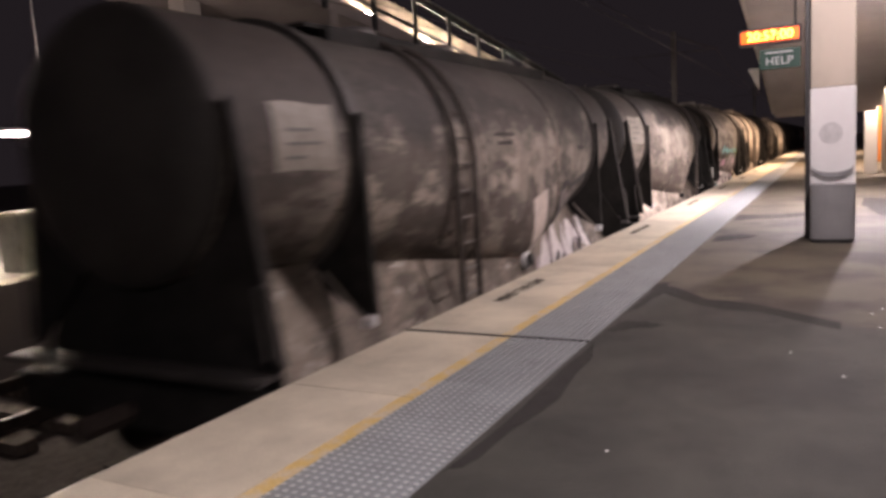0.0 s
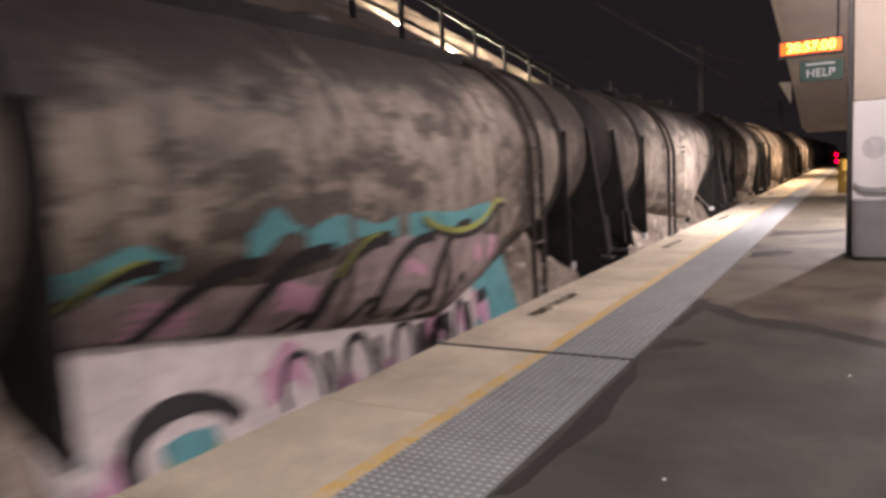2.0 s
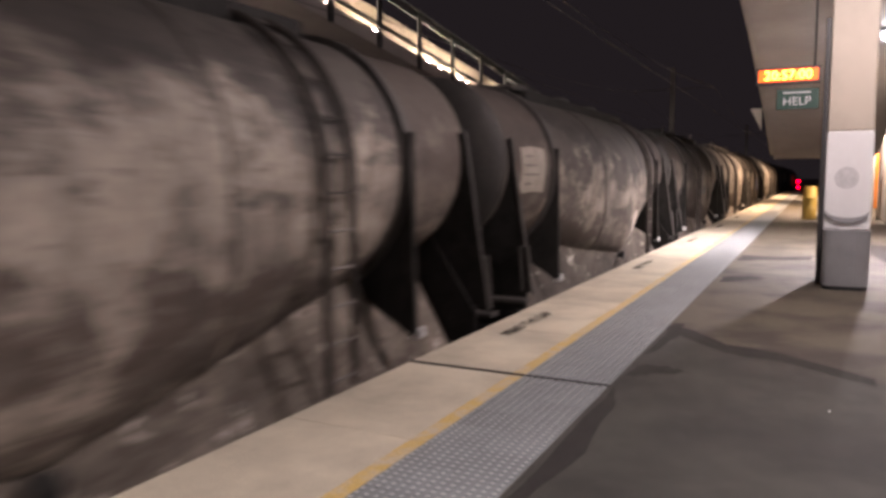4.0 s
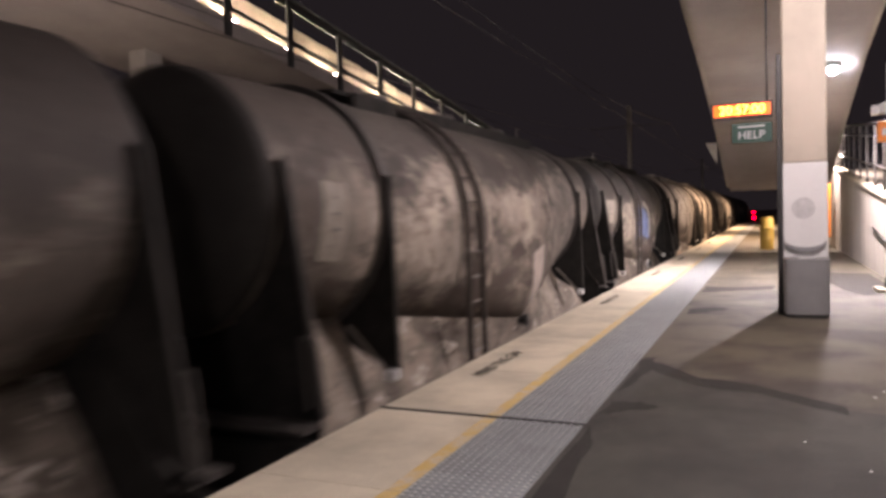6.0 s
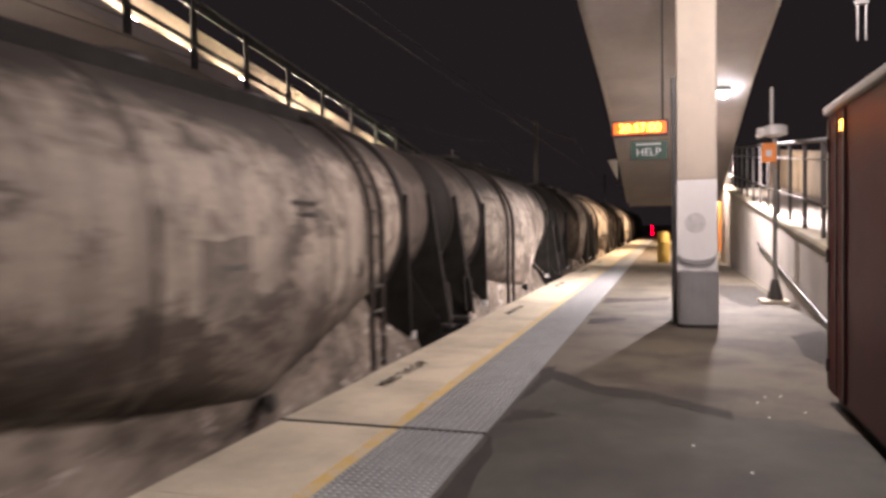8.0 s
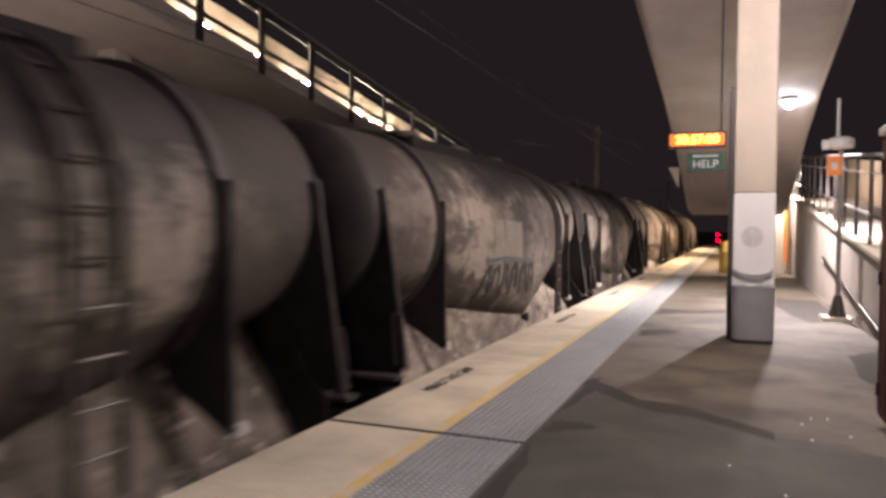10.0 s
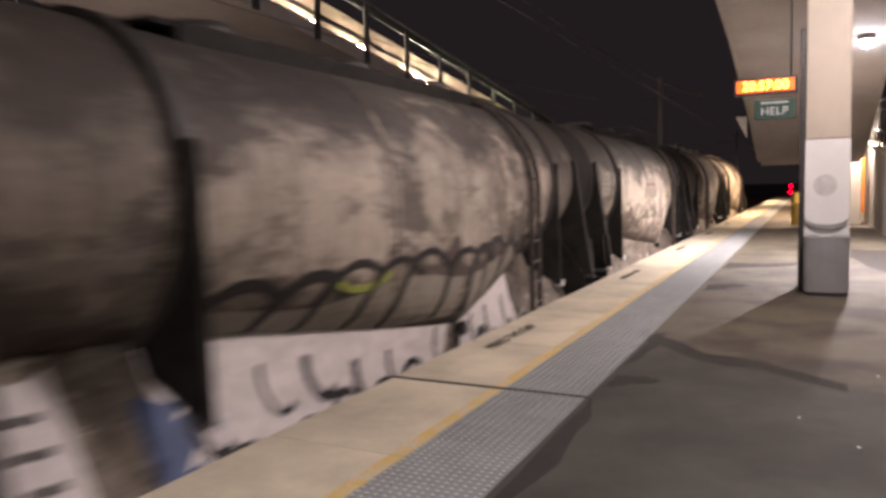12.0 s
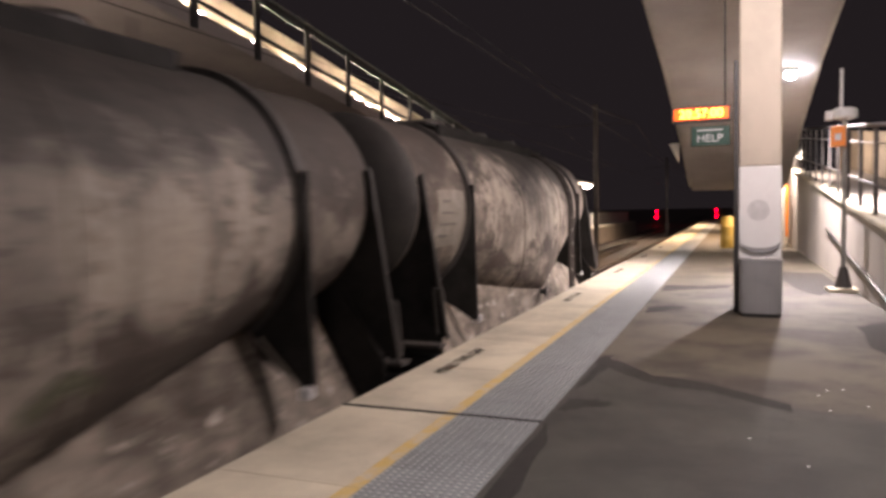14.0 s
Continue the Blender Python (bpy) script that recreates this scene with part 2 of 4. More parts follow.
WHITEWASH = material("whitewash", (0.6, 0.53, 0.48), 0.7, dark=0.65, scale=1.1, stain=0.8)
DUSTY = material("dusty_running_gear", (0.15, 0.125, 0.1), 0.9, dark=0.4, scale=1.2, fine=25)
PALE = material("pale_decal", (0.32, 0.29, 0.245), 0.6, dark=0.6, scale=0.9, stain=0.8)
CYAN = material("cyan_spray_paint", (0.14, 0.42, 0.46), 0.5, dark=0.7, scale=1)
PINK = material("pink_spray_paint", (0.7, 0.4, 0.56), 0.5, dark=0.75, scale=0.7)
SPRAY = material("white_spray_paint", (0.84, 0.79, 0.77), 0.5, dark=0.75, scale=0.8)
MAUVE = material("mauve_spray_paint", (0.4, 0.33, 0.33), 0.5, dark=0.6, scale=1.2)
SPRAY_DARK = material("black_spray_paint", (0.02, 0.018, 0.02), 0.6)
OLIVE = material("lime_spray_paint", (0.4, 0.45, 0.1), 0.5)
BLUE = material("blue_spray_paint", (0.12, 0.17, 0.33), 0.6, dark=0.35, scale=1.4, stain=0.7)
LAMP_WHITE = glow("lamp_white", (0.88, 0.92, 1.0), 130)
LAMP_WARM = glow("lamp_warm", (1.0, 0.84, 0.66), 75)
LAMP_RED = glow("signal_red", (1.0, 0.0, 0.01), 14)
LAMP_AMBER = glow("amber_digits", (1.0, 0.27, 0.03), 9)
AMBER_FACE = glow("amber_board", (0.8, 0.1, 0.005), 0.9)


# ---------------------------------------------------------------- mesh helpers
def mesh_from(name, verts, faces, mat, smooth=False):
    me = bpy.data.meshes.new(name)
    me.from_pydata(verts, [], faces)
    me.materials.append(mat)
    if smooth:
        me.shade_smooth()
    me.update()
    return me


class Shape:
    """Vertices and faces of one part."""

    def __init__(self):
        self.v, self.f = [], []

    def add(self, verts, faces):
        k = len(self.v)
        self.v += [tuple(p) for p in verts]
        self.f += [tuple(i + k for i in f) for f in faces]
        return self

    def box(self, x0, x1, y0, y1, z0, z1, b=0.0):
        if not b:
            v = [(x, y, z) for z in (z0, z1) for y in (y0, y1) for x in (x0, x1)]
            return self.add(v, [(0, 2, 3, 1), (4, 5, 7, 6), (0, 1, 5, 4), (1, 3, 7, 5), (3, 2, 6, 7), (2, 0, 4, 6)])
        bm = bmesh.new()
        bmesh.ops.create_cube(bm, size=1)
        for p in bm.verts:
            p.co = Vector(((x0 + x1) / 2 + p.co.x * (x1 - x0), (y0 + y1) / 2 + p.co.y * (y1 - y0), (z0 + z1) / 2 + p.co.z * (z1 - z0)))
        bmesh.ops.bevel(bm, geom=bm.edges, offset=b, segments=2, affect="EDGES", profile=0.5)
        bm.verts.index_update()
        self.add([p.co[:] for p in bm.verts], [[p.index for p in f.verts] for f in bm.faces])
        bm.free()
        return self

    def turned(self, profile, axis="z", centre=(0, 0, 0), n=24, close=True):
        """profile: (radius, along) rows, turned about the axis."""
        v, f = [], []
        for r, h in profile:
            for i in range(n):
                a = 2 * math.pi * i / n
                c, s = r * math.cos(a), r * math.sin(a)
                p = {"z": (c, s, h), "y": (c, h, s), "x": (h, c, s)}[axis]
                v.append(tuple(centre[k] + p[k] for k in range(3)))
        for j in range(len(profile) - 1):
            for i in range(n):
                f.append((j * n + i, j * n + (i + 1) % n, (j + 1) * n + (i + 1) % n, (j + 1) * n + i))
        if close:
            f += [tuple(range(n - 1, -1, -1)), tuple(range((len(profile) - 1) * n, len(profile) * n))]
        return self.add(v, f)

    def tube(self, a, b, r, n=8):
        a, b = Vector(a), Vector(b)
        q = (b - a).to_track_quat("Z", "Y").to_matrix()
        v = [tuple(p + q @ Vector((r * math.cos(2 * math.pi * i / n), r * math.sin(2 * math.pi * i / n), 0))) for p in (a, b) for i in range(n)]
        return self.add(v, [(i, (i + 1) % n, n + (i + 1) % n, n + i) for i in range(n)] + [tuple(range(n - 1, -1, -1)), tuple(range(n, 2 * n))])

    def prism(self, outline, along, lo, hi):
        """A flat outline pushed from lo to hi along an axis; the outline's two numbers are the other two axes in order."""
        put = {"x": lambda p, h: (h, p[0], p[1]), "y": lambda p, h: (p[0], h, p[1]), "z": lambda p, h: (p[0], p[1], h)}[along]
        n = len(outline)
        v = [put(p, h) for h in (lo, hi) for p in outline]
        return self.add(v, [tuple(range(n - 1, -1, -1)), tuple(range(n, 2 * n))] + [(i, (i + 1) % n, n + (i + 1) % n, n + i) for i in range(n)])

    def done(self, name, mat, parent=None, label="", smooth=False):
        me = mesh_from(name, self.v, self.f, mat)
        bm = bmesh.new()
        bm.from_mesh(me)
        bmesh.ops.recalc_face_normals(bm, faces=bm.faces)
        bm.to_mesh(me)
        bm.free()
        if smooth:
            me.shade_smooth()
            me.set_sharp_from_angle(angle=radians(35))
        ob = new(name, me)
        if parent:
            ob.parent = parent
        return tagged(ob, label)


def lettering(name, words, size, mat, m, parent=None, label="", depth=0.002):
    cu = bpy.data.curves.new(name, "FONT")
    cu.body, cu.size, cu.extrude, cu.align_x, cu.align_y = words, size, depth, "CENTER", "CENTER"
    tmp = bpy.data.objects.new(name, cu)
    me = bpy.data.meshes.new_from_object(tmp)
    bpy.data.objects.remove(tmp)
    me.materials.clear()
    me.materials.append(mat)
    ob = new(name, me)
    ob.parent = parent
    ob.matrix_basis = m
    return tagged(ob, label)


def thing(name, label, category, group="", place=None):
    ob = new(name)
    ob.empty_display_size = 0.1
    if place:
        ob.matrix_basis = place
    return tagged(ob, label, category, group)


# ---------------------------------------------------------------- ground, tracks, platforms
TRACK, TRACK_FAR, RAIL_Z = -1.55, -5.35, -1.05
g = Shape()
g.add([(-900, -400, -1.32), (900, -400, -1.32), (900, 1500, -1.32), (-900, 1500, -1.32)], [(0, 1, 2, 3)])
tagged(g.done("ground", BALLAST), "dark stony ground below the tracks", "ground", kind="structure")


def track(cx):
    t = thing("railway_track", "rusty rails with worn bright tops on sleepers", "railway track")
    for s in (-1, 1):
        x = cx + s * 0.755
        sh = Shape().prism([(x - 0.07, -1.2), (x + 0.07, -1.2), (x + 0.07, -1.185), (x + 0.012, -1.17), (x + 0.012, -1.09), (x + 0.035, -1.08), (x + 0.035, -1.055),
                            (x - 0.035, -1.055), (x - 0.035, -1.08), (x - 0.012, -1.09), (x - 0.012, -1.17), (x - 0.07, -1.185)], "y", -30, 260)
        r = sh.done("rail", RUST, t)
        Shape().box(x - 0.032, x + 0.032, -30, 260, -1.055, RAIL_Z).done("rail_head", RAIL_TOP, r, "bright worn rail head")
    first_sleeper = None
    for k in range(110):
        if first_sleeper is None:
            o = first_sleeper = Shape().box(cx - 1.25, cx + 1.25, 0, 0.23, -1.33, -1.2, 0.01).done("sleeper", DUSTY, t)
        else:
            o = new("sleeper", first_sleeper.data)
            o.parent = t
        o.location = (0, -14 + 0.62 * k, 0)
    return t


track(TRACK)
track(TRACK_FAR)

YL, Y_END = 0.93, 78.0
plat = Shape()
plat.prism([(0.0, -1.32), (0.0, -0.12), (YL + 0.622, -0.12), (YL + 0.622, 0.0), (30, 0.0), (30, -1.32)], "y", -30, Y_END)
platform = tagged(plat.done("platform", ASPHALT), "dark patched asphalt platform with damp stains", "platform", kind="structure")
bed = Shape().box(0.004, YL + 0.618, -30, Y_END, -0.12, -0.055)
tagged(bed.done("coping_bed", JOINT), "dark mortar bed under the coping", "joint bed", kind="structure")

coping = thing("coping", "pale concrete platform edge slabs with a worn yellow line", "platform edge")
tagged(coping, kind="structure")
stripe = thing("tactile_strip", "grey studded tactile paving strip along the platform", "tactile paving")
tagged(stripe, kind="structure")

far = Shape().prism([(-7.15, -1.32), (-7.15, 0.0), (-30, 0.0), (-30, -1.32)], "y", -40, Y_END)
tagged(far.done("far_platform", CONCRETE), "opposite platform of grey concrete", "platform", kind="structure")
tagged(Shape().box(-7.75, -7.13, -40, Y_END, 0.0, 0.012).done("far_coping", COPING), "pale edge of the opposite platform", "platform edge", kind="structure")

# lettering on the coping
for k in range(9):
    lettering("mind_the_gap", "MIND THE GAP", 0.18, PRINT, pose(0.29, 1.85 + 5.45 * k, 0.004, 0, 0, 90), coping, "black stencilled words MIND THE GAP", 0.001)

# ---------------------------------------------------------------- overhead stair over the platform
STAIR = [(-14.0, 5.9), (2.0, 5.35), (7.0, 4.95), (12.0, 4.3), (17.0, 3.3), (22.0, 2.05)]
st = Shape()
st.prism(STAIR + [(y, z + 0.35) for y, z in reversed(STAIR)], "x", 1.5, 4.4)
stair = thing("overhead_stair", "pale concrete stair flight descending over the platform", "stair")
st.done("soffit", SOFFIT, stair)
for x in (1.44, 4.46):
    e = Shape().prism([(y, z + 0.12) for y, z in STAIR] + [(y, z + 1.4) for y, z in reversed(STAIR)], "x", x - 0.055, x + 0.055)
    e.done("side_wall", CONCRETE, stair)

Shape().prism([(1.1, 3.3), (1.383, 3.3), (1.383, 2.72)], "y", 17.0, 17.2).done("stringer_end", CREAM, stair, "pale projecting end of the stringer")

# pillar with its fittings
pillar = thing("pillar", "square concrete pillar, cream above and white below", "pillar")
Shape().box(2.885, 3.42, 6.05, 6.55, 2.03, 4.98, 0.02).done("upper_shaft", PILLAR_CREAM, pillar)
Shape().box(2.88, 3.425, 6.045, 6.555, 0.0, 2.03, 0.02).done("lower_shaft", WHITE, pillar, "white painted lower shaft")
Shape().turned([(0.145, 6.044), (0.145, 6.041)], "y", (3.13, 0, 1.42), 28).done("round_sticker", FADED, pillar, "faded grey round sticker")
# added black strip in place of the pillar's dark left face
Shape().box(2.815, 2.878, 6.06, 6.5, 0.0, 3.5, 0.01).done("cable_duct", BLACK, pillar, "black strip standing in for the pillar's dark left face")

bin_ = thing("litter_bin", "grey steel litter bin standing against the pillar", "litter bin")
prof = []
for i in range(168):
    a = 2 * math.pi * i / 168
    c, s = math.cos(a), math.sin(a)
    flute = 1 - 0.012 * (i % 3 == 0)
    prof.append((3.15 + flute * 0.265 * math.copysign(abs(c) ** 0.45, c), 5.79 + flute * 0.235 * math.copysign(abs(s) ** 0.45, s)))
Shape().prism(prof, "z", 0.05, 0.72).done("body", BIN, bin_)
Shape().prism([(3.15 + (x - 3.15) * 0.95, 5.79 + (y - 5.79) * 0.95) for x, y in prof], "z", 0.0, 0.05).done("plinth", BLACK, bin_)
Shape().prism([(3.15 + (x - 3.15) * 1.02, 5.79 + (y - 5.79) * 1.02) for x, y in prof], "z", 0.72, 0.765).done("rim", BIN, bin_)

hood = [(3.15 + 0.25 * math.cos(q), 0.98 + 0.14 * math.sin(q)) for q in [math.pi + math.pi * k / 16 for k in range(17)]]
hood += [(3.15 + 0.24 * math.cos(q), 0.985 + 0.085 * math.sin(q)) for q in [2 * math.pi - math.pi * k / 16 for k in range(17)]]
Shape().prism(hood, "y", 5.98, 6.044).done("back_hoop", BIN, bin_, "curved steel hoop behind the opening")
Shape().box(3.05, 3.2, 5.68, 5.8, 0.766, 0.785, 0.005).done("ash_tray", WHITE, bin_, "bright ash tray")
sign = thing("help_sign", "green sign with the white word HELP", "sign")
Shape().box(2.25, 2.765, 6.07, 6.13, 2.34, 2.61, 0.008).done("board", GREEN, sign)
lettering("word", "HELP", 0.155, FADED, pose(2.5, 6.066, 2.44, 90, 0, 0), sign, "white word HELP")
Shape().box(2.33, 2.67, 6.064, 6.068, 2.55, 2.57).done("small_print", FADED, sign)
Shape().tube((2.8, 6.1, 2.45), (2.9, 6.1, 2.45), 0.02).done("bracket", GALV, sign)

clock = thing("clock_display", "amber lit digital clock on a dark case", "clock")
Shape().box(1.99, 2.775, 6.06, 6.2, 2.68, 2.9, 0.01).done("case", BLACK, clock)
Shape().box(2.02, 2.745, 6.054, 6.058, 2.715, 2.87).done("display", AMBER_FACE, clock, "dim amber display")
lettering("digits", "20:57:00", 0.17, LAMP_AMBER, pose(2.385, 6.048, 2.79, 90, 0, 0), clock, "glowing amber digits")
Shape().tube((2.7, 6.13, 2.9), (2.7, 6.13, 5.0), 0.015).done("hanger", BLACK, clock)

floodlight = thing("platform_lamp", "bright white lamp under the stair", "lamp")
Shape().box(3.78, 4.06, 11.86, 12.14, 4.22, 4.31, 0.02).done("housing", GALV, floodlight)
Shape().turned([(0.02, -0.08), (0.08, -0.05), (0.11, 0.0), (0.1, 0.05)], "z", (3.92, 12.0, 4.17), 16).done("globe", LAMP_WHITE, floodlight, smooth=True)


# ---------------------------------------------------------------- ramp beside the platform
def wall_top(y):
    return 1.05 + 0.092 * (y - 5.8)


rw = Shape().prism([(1.9, 0.0), (26.0, 0.0), (26.0, wall_top(26)), (1.9, wall_top(1.9))], "x", 4.75, 4.95)
tagged(rw.done("ramp_wall", CONCRETE), "pale concrete wall of an access ramp", "wall", kind="structure")
tagged(Shape().prism([(1.9, wall_top(1.9) + 0.002), (26.0, wall_top(26) + 0.002), (26.0, wall_top(26) + 0.06), (1.9, wall_top(1.9) + 0.06)], "x", 4.7, 5.0).done("ramp_coping", COPING),
       "pale capping of the ramp wall", "wall capping", kind="structure")
tagged(Shape().prism([(1.9, 0.0), (26.0, 0.0), (26.0, wall_top(26) - 0.15), (1.9, wall_top(1.9) - 0.15)], "x", 4.96, 7.0).done("ramp_deck", CONCRETE), "sloping concrete ramp deck", "ramp", kind="structure")
tagged(Shape().prism([(1.9, 0.0), (30.0, 0.0), (30.0, wall_top(30) + 1.3), (1.9, wall_top(1.9) + 1.1)], "x", 7.02, 7.2).done("back_wall", WALKWAY_WALL), "dull brownish wall behind the ramp", "wall", kind="structure")
railing = thing("ramp_railing", "dark metal railing on the ramp wall", "railing")
y = 2.2
while y < 25:
    z = wall_top(y) + 0.06
    Shape().box(4.82, 4.88, y - 0.03, y + 0.03, z, z + 1.35).done("post", RAILING, railing)
    y += 1.45
for h, r in ((1.38, 0.035), (0.45, 0.025), (1.1, 0.012)):
    Shape().tube((4.85, 1.9, wall_top(1.9) + 0.06 + h), (4.85, 25.6, wall_top(25.6) + 0.06 + h), r).done("rail", RAILING if h != 1.1 else GALV, railing)
# thin black tube for the sloping dark line on the wall
pipe = thing("wall_pipe", "thin dark sloping tube along the ramp wall", "pipe")
Shape().tube((4.72, 5.2, 0.06), (4.72, 13.2, 0.95), 0.02).done("run", BLACK, pipe)

post = thing("sign_post", "galvanised post with an orange sign on a pale pad", "post")
Shape().box(4.3, 4.85, 8.8, 9.3, 0.0, 0.06, 0.01).done("pad", COPING, post, "pale concrete pad")
Shape().turned([(0.14, 0.06), (0.11, 0.2), (0.06, 0.42)], "z", (4.55, 9.05, 0), 14).done("base", RAILING, post)
Shape().tube((4.55, 9.05, 0.4), (4.55, 9.05, 2.9), 0.04, 12).done("pole", GALV, post)
Shape().box(4.33, 4.55, 8.9, 8.93, 2.45, 2.78, 0.005).done("sign_board", ORANGE, post, "orange sign board")
Shape().box(4.39, 4.48, 8.893, 8.897, 2.55, 2.66).done("symbol", WHITE, post)
Shape().turned([(0.1, 2.9), (0.2, 2.93), (0.2, 3.06), (0.12, 3.1)], "z", (4.55, 9.05, 0), 16).done("camera_head", WHITE, post)
Shape().box(4.26, 4.36, 8.95, 9.1, 2.9, 3.05, 0.01).done("side_box", WHITE, post)
Shape().tube((4.5, 9.05, 3.1), (4.5, 9.05, 3.75), 0.025).done("antenna", WHITE, post)

tubes = thing("hanging_fitting", "pair of thin grey rods hung beside the stair", "hanging fitting")
for d in (-0.05, 0.05):
    Shape().turned([(0.006, 3.12), (0.009, 3.14), (0.009, 3.44), (0.006, 3.46)], "z", (4.52 + 0.7 * d, 3.0, 0), 10).done("tube", GALV, tubes)
Shape().box(4.46, 4.58, 2.99, 3.03, 3.46, 3.5, 0.006).done("top_plate", GALV, tubes)
Shape().tube((4.52, 3.04, 3.5), (4.52, 3.04, 5.5), 0.015, 8).done("hanger", RAILING, tubes)
kiosk = thing("vending_cabinet", "tall dark red metal cabinet with a scuffed pale side", "cabinet")
Shape().box(3.95, 4.7, 0.98, 1.52, 0.09, 2.24, 0.02).done("panel", PINKGREY, kiosk, "scuffed pinkish metal panel")
Shape().box(3.96, 4.7, -0.6, 0.975, 0.09, 2.24, 0.02).done("body", DARKRED, kiosk)
Shape().box(4.02, 4.65, -0.55, 1.48, 0.0, 0.09).done("plinth", BLACK, kiosk)
Shape().box(3.92, 4.73, -0.63, 1.55, 2.24, 2.3, 0.01).done("top_cap", WHITE, kiosk)
Shape().box(3.938, 3.948, 1.0, 1.06, 2.07, 2.14).done("indicator", LAMP_AMBER, kiosk, "small amber lamp")
for yy, mat in ((1.22, BLACK), (0.985, RAIL_GREY), (1.49, RAIL_GREY)):
    Shape().box(3.943, 3.949, yy - 0.02, yy + 0.02, 0.12, 2.2).done("seam_strip", mat, kiosk)
for z in (0.25, 1.1, 1.95):
    Shape().box(3.93, 3.95, 1.46, 1.5, z, z + 0.1).done("hinge", BLACK, kiosk)


# ---------------------------------------------------------------- walkway on the other side
def walk_z(y):
    return 7.0 - 0.124 * y


ys = (-12.0, 27.0)
wk = thing("covered_walkway", "raised concrete walkway sloping down beside the far platform", "footbridge")


def sloped(lo, hi, x0, x1):
    return Shape().prism([(ys[0], walk_z(ys[0]) + lo), (ys[1], walk_z(ys[1]) + lo), (ys[1], walk_z(ys[1]) + hi), (ys[0], walk_z(ys[0]) + hi)], "x", x0, x1)


sloped(-0.75, -0.45, -11.5, -7.5).done("deck", SOFFIT, wk)
sloped(-0.449, 1.1, -9.1, -8.9).done("back_wall", WALKWAY_WALL, wk)
sloped(-0.75, -0.4, -7.5, -7.4).done("edge_beam", SOFFIT, wk, "pale edge beam")
sloped(0.6, 0.8, -7.47, -7.43).done("upper_rail", BLACK, wk, "dark top rail")
sloped(0.805, 0.835, -7.5, -7.38).done("cap_strip", GALV, wk)
sloped(-0.2, -0.1, -7.48, -7.45).done("middle_rail", BLACK, wk)
for k in range(17):
    yy = -9.83 + 2.13 * k
    Shape().box(-7.38, -7.33, yy - 0.1, yy + 0.1, walk_z(yy) - 0.8, walk_z(yy) + 0.75, 0.01).done("post", BLACK, wk)
for yy in (-6.0, 7.5, 16.0, 25.0):
    Shape().box(-10.2, -9.7, yy - 0.25, yy + 0.25, 0.0, walk_z(yy) - 0.72, 0.02).done("column", CONCRETE, wk)
for yy in (-7.3, -3.04, 1.22, 5.9, 8.7, 10.75, 12.95, 16.2, 17.0, 18.5, 19.1, 23.0, 23.7):
    f = thing("walkway_lamp", "bright warm fitting on the walkway", "lamp", "walkway lamps")
    z = walk_z(yy) + 0.12
    Shape().box(-8.72, -8.5, yy - 0.22, yy + 0.22, z, z + 0.12, 0.02).done("diffuser", LAMP_WARM, f)
    Shape().box(-8.76, -8.46, yy - 0.25, yy + 0.25, z - 0.05, z - 0.004).done("housing", GALV, f)
    Shape().tube((-8.6, yy, walk_z(yy) - 0.47), (-8.6, yy, z - 0.05), 0.02).done("stem", GALV, f)

# far platform furniture
bench = thing("bench", "pale slatted bench on the opposite platform", "bench")
for k in range(4):
    Shape().box(-8.55 + 0.12 * k, -8.45 + 0.12 * k, -0.6, 1.2, 0.44, 0.475, 0.006).done("slat", PALE, bench)
for yy in (-0.4, 1.0):
    Shape().box(-8.52, -8.1, yy - 0.03, yy + 0.03, 0.0, 0.44).done("leg", RAILING, bench)
box = thing("locker_box", "grey steel locker on the opposite platform", "locker")
Shape().box(-8.6, -8.1, 1.8, 2.6, 0.0, 0.92, 0.02).done("body", GALV, box)
Shape().box(-8.63, -8.07, 1.77, 2.63, 0.92, 0.97, 0.01).done("lid", PALE, box)
tube = thing("strip_light", "fluorescent strip light under the walkway", "lamp")
Shape().box(-8.6, -8.45, 1.5, 3.0, 2.18, 2.23).done("tube", LAMP_WARM, tube)
Shape().box(-8.65, -8.4, 1.45, 3.05, 2.23, 2.29).done("housing", GALV, tube)
for yy in (1.7, 2.8):
    Shape().tube((-8.52, yy, 2.29), (-8.52, yy, walk_z(yy) - 0.74), 0.015).done("hanger", GALV, tube)

# ---------------------------------------------------------------- signals and distance
for x in (-8.8, 0.42):
    s = thing("signal", "railway signal with two red lamps", "signal", "signals")
    Shape().tube((x, 120.3, -1.3), (x, 120.3, 1.5), 0.08).done("post", RAILING, s)
    Shape().box(x - 0.2, x + 0.2, 120.1, 120.3, -0.5, 1.2, 0.02).done("head", BLACK, s)
    for z in (-0.1, 0.85):
        Shape().turned([(0.18, 0.0), (0.14, -0.05), (0.03, -0.08)], "y", (x, 120.1, z), 16).done("lens", LAMP_RED, s)

mast = thing("overhead_mast", "dark steel mast carrying the overhead wires", "mast")
Shape().box(-3.55, -3.35, 31.3, 31.5, -1.32, 6.6, 0.01).done("upright", RAILING, mast)
Shape().tube((-5.4, 31.4, 5.6), (-1.5, 31.4, 5.6), 0.02).done("cross_arm", RAILING, mast)
Shape().tube((-3.4, 31.4, 6.4), (-1.6, 31.4, 5.6), 0.02).done("stay", RAILING, mast)
mast_b = copy_thing(mast, pose(0, 42, 0))
